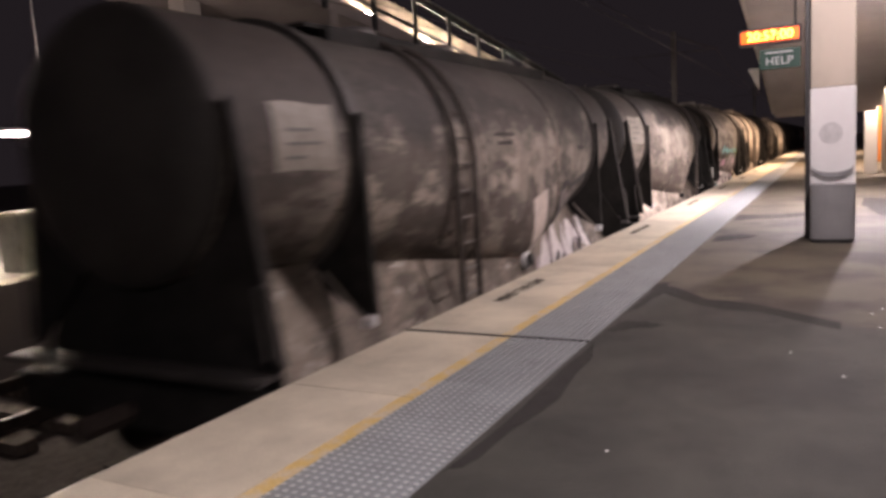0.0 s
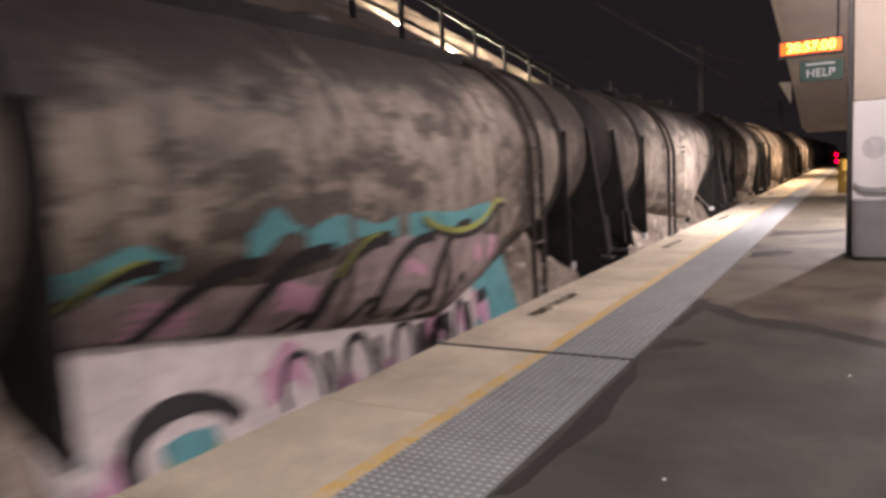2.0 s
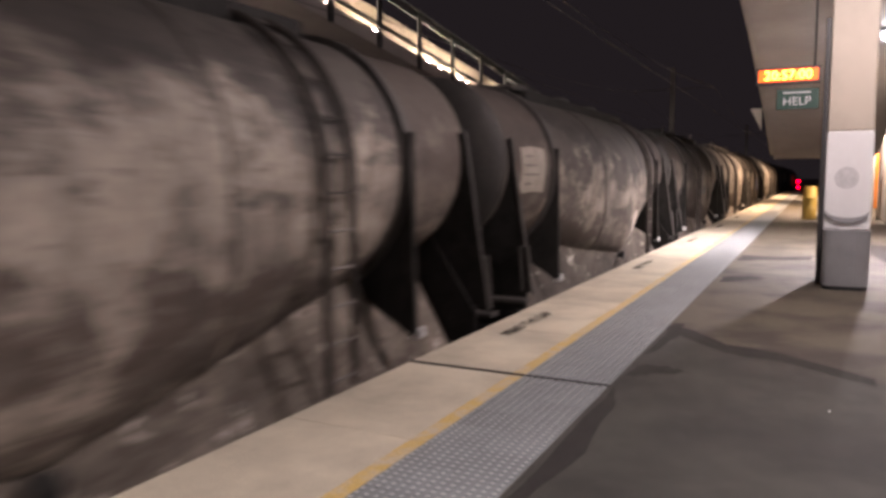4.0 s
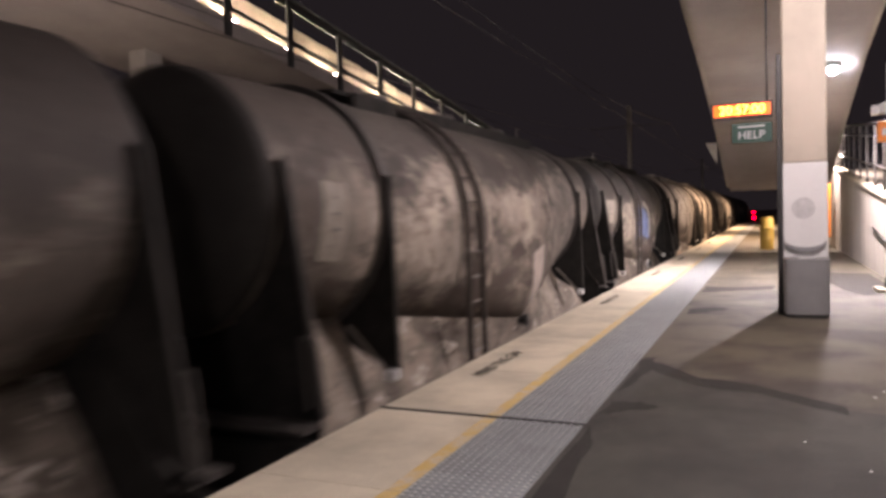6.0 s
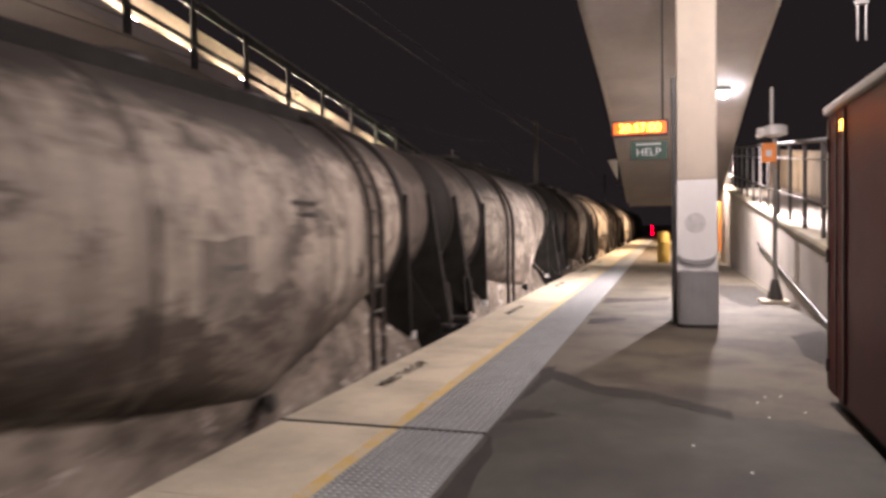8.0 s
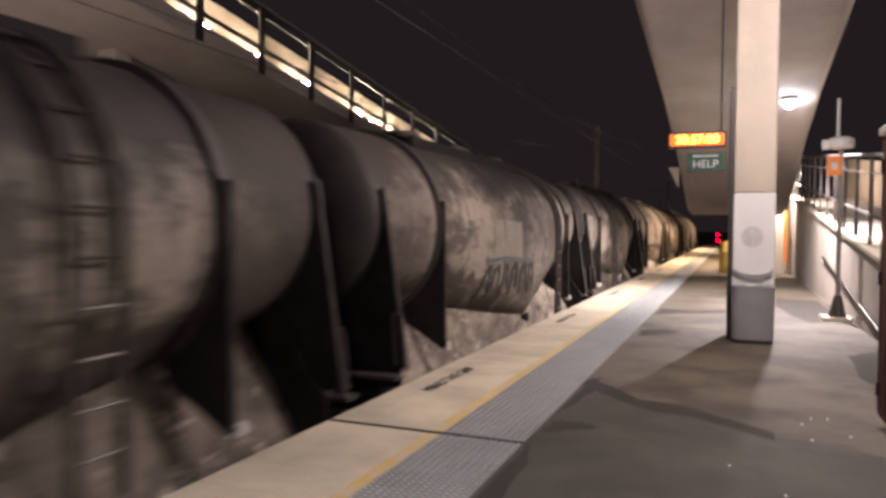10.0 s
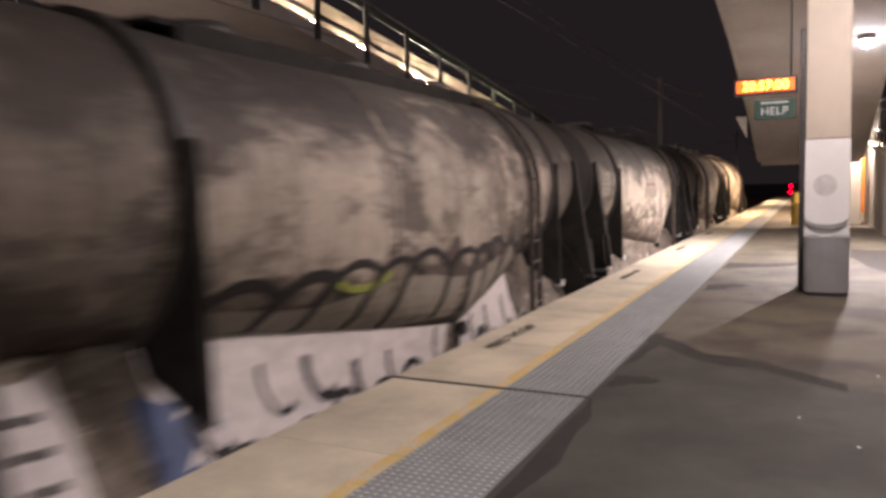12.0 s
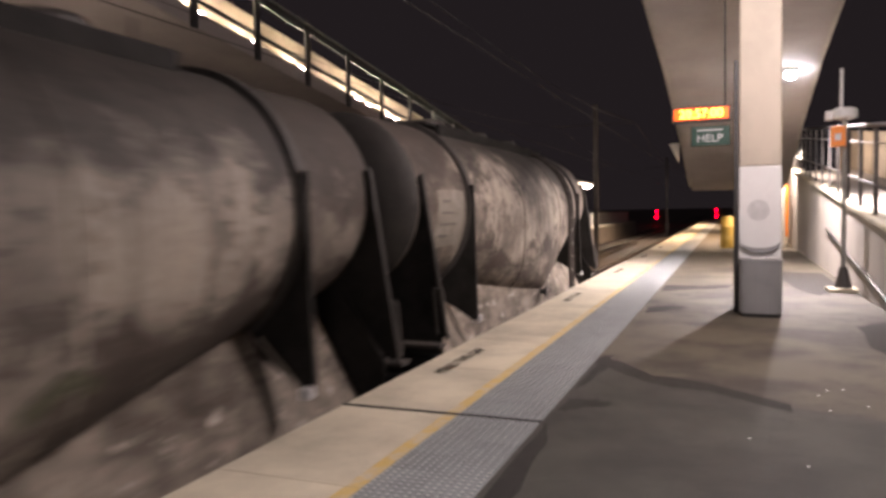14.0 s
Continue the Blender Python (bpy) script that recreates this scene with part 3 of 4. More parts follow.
for x in (TRACK, TRACK_FAR):
    w = thing("overhead_wire", "thin overhead wires above the track", "wire")
    Shape().tube((x, -30, 4.5), (x, 150, 4.5), 0.009, 6).done("contact_wire", RAILING, w)
    run_ = Shape()
    for a in range(-1, 4):
        for k in range(12):
            y0, y1 = 31.4 + 42 * (a - 1) + 3.5 * k, 31.4 + 42 * (a - 1) + 3.5 * (k + 1)
            z0, z1 = [5.6 - 0.9 * (1 - ((2 * u / 12) - 1) ** 2) for u in (k, k + 1)]
            run_.tube((x, y0, z0), (x, y1, z1), 0.008, 5)
    run_.done("carrier_wire", RAILING, w)

barrel = thing("yellow_barrel", "yellow plastic drum standing on the platform", "drum")
Shape().turned([(0.2, 0.0), (0.22, 0.03), (0.22, 0.36), (0.235, 0.38), (0.22, 0.4), (0.22, 0.72), (0.235, 0.74), (0.22, 0.76), (0.21, 1.06), (0.18, 1.1)], "z", (2.62, 23.0, 0), 24).done("shell", LINE_YELLOW, barrel, smooth=True)
Shape().turned([(0.17, 1.1), (0.17, 1.13)], "z", (2.62, 23.0, 0), 20).done("lid", LINE_YELLOW, barrel)
cab = thing("service_cabinet", "cream service cabinet with a red stripe", "cabinet")
Shape().box(4.12, 4.5, 23.0, 23.5, 0.0, 2.2, 0.02).done("body", CREAM, cab)
Shape().box(4.51, 4.6, 22.98, 23.4, 0.4, 2.2, 0.01).done("stripe", ORANGE, cab, "orange red edge panel")
shelter = thing("platform_shelter", "lit shelter roof on the far platform", "shelter")
Shape().prism([(-11.5, 3.7), (-7.9, 3.5), (-7.9, 3.65), (-11.5, 3.95)], "y", 46, 58).done("roof", CREAM, shelter)
for yy in (47, 52, 57):
    Shape().tube((-9.6, yy, 0.0), (-9.6, yy, 3.65), 0.09, 10).done("column", WHITE, shelter)
    Shape().box(-8.8, -8.4, yy - 0.5, yy + 0.5, 3.3, 3.4).done("strip_lamp", LAMP_WARM, shelter)
fence = thing("far_fence", "pale panel fence at the end of the far platform", "fence")
for k in range(12):
    Shape().box(-8.5, -8.45, 58 + 2.0 * k, 59.92 + 2.0 * k, 0.0, 1.1).done("panel", WHITE, fence)
# older, darker asphalt with a wet seam along its edge
SEAM = [(1.56, 2.25), (1.8, 1.98), (2.15, 1.6), (2.35, 1.5), (2.6, 1.4), (2.9, 1.08), (3.2, 0.92), (3.6, 0.78), (4.1, 0.5)]
patch = [(x, y + 0.03 * math.sin(9 * x)) for x, y in SEAM] + [(4.4, -1.5), (4.6, -5.0), (4.3, -12.0), (1.556, -12.0)]
tagged(Shape().prism(patch, "z", -0.02, 0.002).done("asphalt_patch", ASPHALT_DARK), "older darker asphalt repair on the platform", "asphalt patch", kind="structure")
edge = [(x, y + 0.14 + 0.05 * math.sin(11 * x) + 0.03 * math.sin(29 * x)) for x, y in SEAM[:-2]] + [(x, y - 0.2 + 0.07 * math.sin(17 * x + 1) + 0.12 * (x > 2.8)) for x, y in reversed(SEAM[:-2])]
tagged(Shape().prism(edge, "z", -0.01, 0.0035).done("wet_seam", DAMP_SHADE), "dark wet seam in the asphalt", "stain", kind="structure")
def stain(pts, label="dark mark on the asphalt, for damp and painted shade"):
    """A blotch with an uneven edge round the given corners, for damp stains and for painted shade."""
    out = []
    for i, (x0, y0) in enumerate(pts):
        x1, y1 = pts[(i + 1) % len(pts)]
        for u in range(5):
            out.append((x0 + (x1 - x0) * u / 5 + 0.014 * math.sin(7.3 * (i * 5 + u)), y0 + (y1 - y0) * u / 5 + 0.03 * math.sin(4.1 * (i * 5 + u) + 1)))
    tagged(Shape().prism(out, "z", -0.01, 0.003).done("damp_stain", DAMP_SHADE), label, "stain", kind="structure")


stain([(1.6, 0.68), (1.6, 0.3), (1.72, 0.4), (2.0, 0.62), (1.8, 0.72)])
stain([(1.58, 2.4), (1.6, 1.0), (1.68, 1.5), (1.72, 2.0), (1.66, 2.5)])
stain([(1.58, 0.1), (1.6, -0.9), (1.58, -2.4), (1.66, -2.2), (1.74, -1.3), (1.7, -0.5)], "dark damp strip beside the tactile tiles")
# dark patches painted in for the shade beside the ramp wall
stain([(3.75, 13.0), (3.68, 11.2), (3.86, 9.4), (4.1, 8.4), (4.45, 8.9), (4.6, 9.8), (4.6, 12.6)], "shade painted on the asphalt beside the ramp wall")
stain([(4.2, 5.0), (4.14, 3.6), (4.3, 2.6), (4.6, 2.4), (4.62, 5.6)], "shade painted on the asphalt beside the ramp wall")
# the pillar's shadow streak painted on the floor, with a second patch nearer
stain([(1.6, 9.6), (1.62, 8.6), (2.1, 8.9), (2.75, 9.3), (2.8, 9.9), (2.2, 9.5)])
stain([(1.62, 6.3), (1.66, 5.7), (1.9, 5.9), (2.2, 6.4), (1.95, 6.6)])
# paper scraps trodden into the asphalt
for px, py in ((3.42, 1.35), (3.5, 1.55), (3.62, 1.6), (2.9, 0.05), (3.2, -0.4), (3.45, 0.9), (3.72, 1.1), (2.2, -1.9)):
    a = random.uniform(0, 6)
    sc = thing("paper_scrap", "tiny white paper scrap on the asphalt", "litter", "paper scraps")
    Shape().prism([(px + 0.009 * math.cos(a + q) * (1 + 0.5 * math.sin(3 * q)), py + 0.012 * math.sin(a + q)) for q in (0, 1.1, 2.2, 3.0, 4.1, 5.2)], "z", 0.0005, 0.004).done("sheet", WHITE, sc)

# ---------------------------------------------------------------- tank wagons
TOP = 2.68
MIDDLE, RING, PLATE = 3.62, 3.5, 4.84


def girth(y):
    """The barrel's radius, largest in the middle, where both halves slope down to the outlet."""
    return 1.39 - 0.068 * abs(y)


def fullness(y):
    """How far the lower half of the section swells from a round (2) towards a box, fullest over the outlet."""
    return 2 + 3 * max(0.0, 1 - abs(y) / 3.75) ** 1.6


def barrel_point(y, q, lift=0.0):
    r = girth(y)
    c, d = math.cos(q), math.sin(q)
    p = 2 / fullness(y) if d < 0 else 1
    return (r * math.copysign(abs(c) ** p, c) + lift * c, y, TOP - r + r * math.copysign(abs(d) ** p, d) + lift * d)


def on_barrel(y, z, lift=0.01):
    r = girth(y)
    h = max(-0.99, min(0.99, (z - TOP + r) / r))
    if h < 0:
        h = -abs(h) ** (fullness(y) / 2)
    return barrel_point(y, math.asin(h), lift)


def crease(y):
    """Where the dusty apron leaves the barrel: distance from the wagon's middle line, and height."""
    x = max(0.42, 1.24 - 0.17 * abs(y))
    r, f = girth(y), fullness(y)
    return x, TOP - r - r * (1 - (x / r) ** f) ** (1 / f)


APRON_X, APRON_Z = 1.16, -0.62


def on_apron(y, z, lift=0.0):
    """The sloping apron under the barrel, from the crease down and outwards."""
    x, top = crease(y)
    if z > top:
        return on_barrel(y, z, lift)
    return (x + (APRON_X - x) * (top - z) / (top - APRON_Z) + lift, y, z)


def loop_band(y0, y1, lift, n=48):
    s = Shape()
    v = [barrel_point(y, 2 * math.pi * i / n, h) for y, h in ((y0, -0.02), (y0, lift), (y1, lift), (y1, -0.02)) for i in range(n)]
    return s.add(v, [(j * n + i, j * n + (i + 1) % n, (j + 1) % 4 * n + (i + 1) % n, (j + 1) % 4 * n + i) for j in range(4) for i in range(n)])


def barrel_patch(y0, y1, z0, z1, e=1, lift=0.008, n=6, m=3):
    """A thin plate bent over the barrel's flank."""
    s = Shape()
    v = []
    for h in (lift, 0.0):
        for j in range(m + 1):
            for i in range(n + 1):
                x, y, z = on_barrel(y0 + (y1 - y0) * j / m, z0 + (z1 - z0) * i / n, h)
                v.append((e * x, y, z))
    k = (m + 1) * (n + 1)
    f = [(o + j * (n + 1) + i, o + j * (n + 1) + i + 1, o + (j + 1) * (n + 1) + i + 1, o + (j + 1) * (n + 1) + i) for o in (0, k) for j in range(m) for i in range(n)]
    return s.add(v, f)


def tank_wagon():
    w = thing("tank_wagon", "dusty grey tank wagon with black saddles rolling past the platform", "tank wagon", "tank wagons")
    n, ys = 72, [-4.9, -3.75, -3.2, -2.6, -2.0, -1.4, -0.9, -0.45, -0.15, 0, 0.15, 0.45, 0.9, 1.4, 2.0, 2.6, 3.2, 3.75, 4.9]
    b = Shape().add([barrel_point(y, 2 * math.pi * i / n) for y in ys for i in range(n)],
                    [(j * n + i, j * n + (i + 1) % n, (j + 1) * n + (i + 1) % n, (j + 1) * n + i) for j in range(len(ys) - 1) for i in range(n)])
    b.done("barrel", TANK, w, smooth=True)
    for s in (-1, 1):
        r = girth(4.9)
        Shape().turned([(r * math.sin(a), s * (4.9 + 0.3 * math.cos(a))) for a in (0.06, 0.25, 0.5, 0.75, 1.0, 1.25, 1.45, 1.57)], "y", (0, 0, TOP - r), 64).done("end_dish", TANK_END, w, "near-black dished end", smooth=True)
        loop_band(s * RING - 0.06, s * RING + 0.06, 0.06).done("band", BAND, w)
        loop_band(s * 1.25 - 0.03, s * 1.25 + 0.03, 0.012).done("weld_band", TANK, w)
        rr, cz = girth(RING), TOP - girth(RING)
        rp, cp = girth(PLATE), TOP - girth(PLATE)
        for e in (-1, 1):
            arc = [(e * rr * math.cos(q), cz + rr * math.sin(q)) for q in (0.25, 0.05, -0.15, -0.35, -0.55, -0.75, -0.95, -1.12)]
            out = [(e * (rr + 0.075), cz + 0.3), (e * 1.26, 0.08), (e * 1.22, 0.06), (e * 0.52, 0.47)]
            Shape().prism([arc[0]] + out + [(0.99 * x, z) for x, z in reversed(arc[1:])], "y", s * RING - 0.03, s * RING + 0.03).done("saddle", STEEL_DARK, w, "black triangular saddle plate")
            arc2 = [(e * rp * math.cos(q), cp + rp * math.sin(q)) for q in (0.25, 0.0, -0.25, -0.5, -0.75, -1.0)]
            Shape().prism([arc2[0], (e * 1.09, cp + 0.3), (e * 1.36, 0.1), (e * 1.3, 0.06), (e * 0.57, 0.72)] + [(0.98 * x, z) for x, z in reversed(arc2[1:])], "y", s * PLATE - 0.025, s * PLATE + 0.025).done("end_plate", STEEL_DARK, w, "black end plate")
            Shape().tube((e * 1.08, s * (PLATE + 0.01), cp + 0.3), (e * 1.36, s * (PLATE + 0.01), 0.05), 0.026).done("corner_post", BAND, w)
            y0 = s * (PLATE + 0.06)
            hand = Shape().tube((e * 1.37, y0, 0.1), (e * 1.32, y0, 0.62), 0.018, 6).tube((e * 1.32, y0, 0.62), (e * 1.22, y0, 0.62), 0.018, 6).tube((e * 1.22, y0, 0.62), (e * 1.26, y0, 0.1), 0.018, 6)
            hand.done("grab_rail", BAND, w)
            Shape().box(min(e * 1.17, e * 1.28), max(e * 1.17, e * 1.28), s * RING - 0.12, s * RING - 0.035, 0.03, 0.12, 0.01).done("jacking_pad", WHITE, w, "white painted pad")
            Shape().tube((e * 0.8, s * RING - 0.1, 0.5), (e * 1.2, s * RING - 0.1, 0.08), 0.014, 6).done("brace", PALE, w, "pale strut")
        # bogie
        b = Shape()
        for e in (-1, 1):
            b.prism([(s * 3.4 - 1.2, -0.72), (s * 3.4 - 0.5, -0.5), (s * 3.4 + 0.5, -0.5), (s * 3.4 + 1.2, -0.72), (s * 3.4 + 0.5, -0.85), (s * 3.4 - 0.5, -0.85)], "x", e * 0.98 - 0.07, e * 0.98 + 0.07)
        b.box(-1.0, 1.0, s * 3.4 - 0.2, s * 3.4 + 0.2, -0.62, -0.42)
        bog = b.done("bogie", DUSTY, w)
        for d in (-0.85, 0.85):
            wh = Shape()
            for e in (-1, 1):
                wh.turned([(0.2, e * 0.70), (0.43, e * 0.70), (0.44, e * 0.73), (0.41, e * 0.74), (0.405, e * 0.82), (0.2, e * 0.8)], "x", (0, s * 3.4 + d, -0.64), 28)
            wh.tube((-0.95, s * 3.4 + d, -0.64), (0.95, s * 3.4 + d, -0.64), 0.08)
            wh.done("wheelset", DUSTY, bog)
        Shape().tube((0, s * 5.0, -0.35), (0, s * 5.5, -0.35), 0.09).done("coupler", RUST, w)
        Shape().box(-1.3, 1.3, s * 5.0 - 0.08, s * 5.0 + 0.08, -0.45, -0.12).done("headstock", STEEL_DARK, w)
        Shape().box(-1.36, 1.36, s * 5.02 - 0.1, s * 5.02 + 0.1, -0.02, 0.02).done("end_step", BAND, w)
        Shape().prism([(-1.24, -0.62), (1.24, -0.62), (1.26, 0.06), (0.66, 0.95), (-0.66, 0.95), (-1.26, 0.06)], "y", s * 4.76 - 0.02, s * 4.76 + 0.02).done("end_bulkhead", STEEL_DARK, w)
    Shape().box(-0.5, 0.5, -5.0, 5.0, -0.45, -0.12).done("centre_sill", STEEL_DARK, w)
    for e in (-1, 1):
        ap, n_y, n_z = Shape(), 24, 4
        for lift in (0.0, -0.03):
            for i in range(n_y + 1):
                y = -4.72 + 9.44 * i / n_y
                x, top = crease(y)
                for u in range(n_z + 1):
                    p = on_apron(y, top + (APRON_Z - top) * u / n_z, lift)
                    ap.v.append((e * (p[0] - 0.01 * (u == 0)), y, p[2] + 0.01 * (u == 0)))
        q = (n_y + 1) * (n_z + 1)
        ap.f = [(o + i * (n_z + 1) + u, o + i * (n_z + 1) + u + 1, o + (i + 1) * (n_z + 1) + u + 1, o + (i + 1) * (n_z + 1) + u) for o in (0, q) for i in range(n_y) for u in range(n_z)]
        ap.done("skirt", SILL, w, "dust-coated sloping side apron", smooth=True)
        # ladder over the shoulder of the tank, staggered from side to side
        mid = -1.78 if e > 0 else -2.32
        for y in (mid - 0.18, mid + 0.18):
            lad = Shape()
            pts = [barrel_point(y, 0.06 * k, 0.06) for k in range(0, 27)]
            pts = [(pts[0][0], y, -0.1)] + pts
            for p, c in zip(pts, pts[1:]):
                lad.tube((e * p[0], y, p[2]), (e * c[0], y, c[2]), 0.034, 6)
            lad.done("ladder_stile", LADDER, w)
        for k in range(11):
            z = min(-0.02 + 0.27 * k, 2.6)
            x = girth(mid) + 0.06 if z < TOP - girth(mid) else on_barrel(mid, min(z, 2.55), 0.06)[0]
            Shape().tube((e * x, mid - 0.18, z), (e * x, mid + 0.18, z), 0.012, 6).done("rung", RAIL_GREY if k < 5 else LADDER, w)
        for k, (yy, ll) in enumerate(((-0.9, 0.5), (-0.85, 0.36), (2.4, 0.4))):
            barrel_patch(yy, yy + ll, 1.62 - 0.1 * k, 1.66 - 0.1 * k, e, 0.006, 2, 2).done("code_bar", PRINT, w)
    # top gear
    Shape().box(-0.35, 0.35, -3.0, 3.0, TOP + 0.03, TOP + 0.07).done("walkway", STEEL_DARK, w)
    for e in (-1, 1):
        Shape().box(e * 0.5 - 0.03, e * 0.5 + 0.03, -2.9, 2.9, TOP - 0.12, TOP + 0.03).done("toe_board", STEEL_DARK, w)
    for y in (-1.75, 0.1, 2.2):
        Shape().turned([(0.3, TOP - 0.05), (0.3, TOP + 0.14), (0.26, TOP + 0.18)], "z", (0, y, 0), 20).done("hatch", BAND, w, smooth=True)
    for y in (-2.6, 2.6):
        Shape().tube((0.4, y, TOP - 0.1), (0.4, y, TOP + 0.22), 0.015, 6).done("rail_stanchion", RAIL_GREY, w)
    Shape().turned([(0.1, -0.45), (0.11, -0.1), (0.16, 0.0)], "z", (0, 0, 0), 16).done("outlet", BLACK, w)
    for e in (-1, 1):
        o = Shape().tube((e * 1.0, 0.0, 0.08), (e * 1.3, 0.0, 0.06), 0.05, 14).done("side_outlet", BLACK, w)
        Shape().turned([(0.01, e * 1.29), (0.075, e * 1.29), (0.08, e * 1.33), (0.01, e * 1.34)], "x", (0, 0, 0.06), 16).done("outlet_cap", BLACK, o)
    return w


PITCH, N_FIRST, N_LAST = 11.0, 0, 17
TURNED = {1, 2, 4, 5, 9, 11, 12, 14, 15, 17}


def run(t):
    """How far the leading band of wagon 0 has come by t seconds."""
    return -0.13 - 12.41 * t - 0.047 * t * t


first = tank_wagon()
wagons = {N_FIRST: first}
for k in range(N_FIRST + 1, N_LAST + 1):
    wagons[k] = copy_thing(first, pose(TRACK, 0, 0))
# how pale the coat of each wagon is, how little soot and painted shade darken its top, and how pale the dust on its
# aprons
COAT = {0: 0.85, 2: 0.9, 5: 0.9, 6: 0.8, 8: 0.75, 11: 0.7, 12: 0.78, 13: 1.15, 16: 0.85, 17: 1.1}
TOP_TONE = {0: 0.55, 1: 0.8, 4: 0.8, 5: 0.4, 6: 0.4, 7: 0.8, 8: 0.35, 9: 1.0, 11: 0.5, 13: 0.7, 15: 0.7, 16: 0.65}
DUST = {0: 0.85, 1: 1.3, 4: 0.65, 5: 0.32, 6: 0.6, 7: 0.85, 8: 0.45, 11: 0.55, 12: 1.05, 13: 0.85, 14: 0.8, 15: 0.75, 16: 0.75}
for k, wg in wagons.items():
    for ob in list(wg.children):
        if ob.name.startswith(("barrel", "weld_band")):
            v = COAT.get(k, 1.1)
            ob.color = (v, v, v, TOP_TONE.get(k, 0.9))
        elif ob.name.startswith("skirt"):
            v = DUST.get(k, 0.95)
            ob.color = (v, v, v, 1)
        elif k not in (0, 3, 9) and ob.name.startswith("code_bar"):
            bpy.data.objects.remove(ob)
# outlets with a white painted collar
for k in (0, 8, 13):
    f = -1 if k in TURNED else 1
    Shape().turned([(0.085, f * 1.23), (0.115, f * 1.23), (0.115, f * 1.27), (0.085, f * 1.275)], "x", (0, 0, 0.06), 18).done("outlet_collar", WHITE, wagons[k], "white painted outlet collar")

# ---------------------------------------------------------------- spray paint on some wagons
def spray_barrel(wagon, k, mat, y0, y1, lo, hi, name="spray_paint"):
    """A painted field on the flank towards the platform, between two curves of height along the wagon."""
    f = -1 if k in TURNED else 1
    s, m, n = Shape(), 16, 5
    v = []
    for h in (0.006 + 0.001 * (mat is not SPRAY), 0.0):
        for j in range(m + 1):
            u = j / m
            y = y0 + (y1 - y0) * u
            for i in range(n + 1):
                low = max(lo(u), crease(y)[1] + 0.005)
                p = on_barrel(y, low + max(0.01, hi(u) - low) * i / n, h)
                v.append((f * p[0], f * p[1], p[2]))
    q = (m + 1) * (n + 1)
    s.add(v, [(o + j * (n + 1) + i, o + j * (n + 1) + i + 1, o + (j + 1) * (n + 1) + i + 1, o + (j + 1) * (n + 1) + i) for o in (0, q) for j in range(m) for i in range(n)])
    return s.done(name, mat, wagons[k])


def stroke(k, mat, pts, wide, barrel=True, lift=0.012):
    """A sprayed line through (along, height) points."""
    f = -1 if k in TURNED else 1
    s = Shape()
    fine = []
    for (a, b), (c, d) in zip(pts, pts[1:]):
        fine += [(a + (c - a) * i / 6, b + (d - b) * i / 6) for i in range(6)]
    fine.append(pts[-1])
    v = []
    for i, (y, z) in enumerate(fine):
        y2, z2 = fine[min(i + 1, len(fine) - 1)]
        y1, z1 = fine[max(i - 1, 0)]
        d = Vector((y2 - y1, z2 - z1)).normalized() * wide / 2
        for sy, sz in ((y - d.y, z + d.x), (y + d.y, z - d.x)):
            for h in (lift, 0.0):
                p = on_barrel(sy, max(sz, crease(sy)[1] + 0.01), h) if barrel else on_apron(sy, min(sz, crease(sy)[1] - 0.01), h)
                v.append((f * p[0], f * p[1], p[2]))
    for i in range(len(fine) - 1):
        o = 4 * i
        s.f += [(o, o + 2, o + 6, o + 4), (o + 1, o + 5, o + 7, o + 3), (o, o + 4, o + 5, o + 1), (o + 2, o + 3, o + 7, o + 6)]
    s.v = v
    return s.done("spray_stroke", mat, wagons[k])


def spray_skirt(k, mat, y0, y1, lo, hi, lift=0.006):
    f = -1 if k in TURNED else 1
    s, m, n = Shape(), 14, 4
    for h in (lift, 0.0):
        for j in range(m + 1):
            y = y0 + (y1 - y0) * j / m
            top = crease(y)[1] - 0.005
            a, b = min(lo(j / m), top - 0.02), min(hi(j / m), top)
            for i in range(n + 1):
                p = on_apron(y, a + (b - a) * i / n, h)
                s.v.append((f * p[0], f * p[1], p[2]))
    q = (m + 1) * (n + 1)
    s.f = [(o + j * (n + 1) + i, o + j * (n + 1) + i + 1, o + (j + 1) * (n + 1) + i + 1, o + (j + 1) * (n + 1) + i) for o in (0, q) for j in range(m) for i in range(n)]
    return s.done("spray_paint", mat, wagons[k])


rnd = random.Random(4)


def wave(base, amp, freq, ph):
    return lambda u: base + amp * math.sin(freq * u + ph)


def curl(y, z, ry, rz, a0, a1, n=9):
    """Points on part of an oval, for a sweeping sprayed line."""
    return [(y + ry * math.cos(a0 + (a1 - a0) * i / n), z + rz * math.sin(a0 + (a1 - a0) * i / n)) for i in range(n + 1)]


# bright lettering in cyan, pink and white
spray_skirt(2, SPRAY, -3.45, 1.6, wave(-0.6, 0.01, 9, 0), wave(0.5, 0.03, 11, 1))
for y in (-3.3, -2.75, -1.95, -1.35, -0.75, -0.15, 0.5, 1.0):
    h = rnd.uniform(-0.4, -0.05)
    spray_skirt(2, PINK, y, y + rnd.uniform(0.2, 0.45), wave(h, 0.06, 6, y), wave(h + rnd.uniform(0.12, 0.3), 0.08, 5, y), 0.009)
stroke(2, SPRAY_DARK, curl(-2.6, -0.2, 0.42, 0.27, 0.3, 5.6, 14), 0.13, False)
spray_skirt(2, CYAN, -2.8, -2.4, wave(-0.27, 0.02, 3, 0), wave(-0.12, 0.03, 3, 0), 0.01)
spray_skirt(2, CYAN, -3.5, -3.15, wave(-0.6, 0.02, 3, 0), wave(-0.3, 0.06, 5, 0), 0.01)
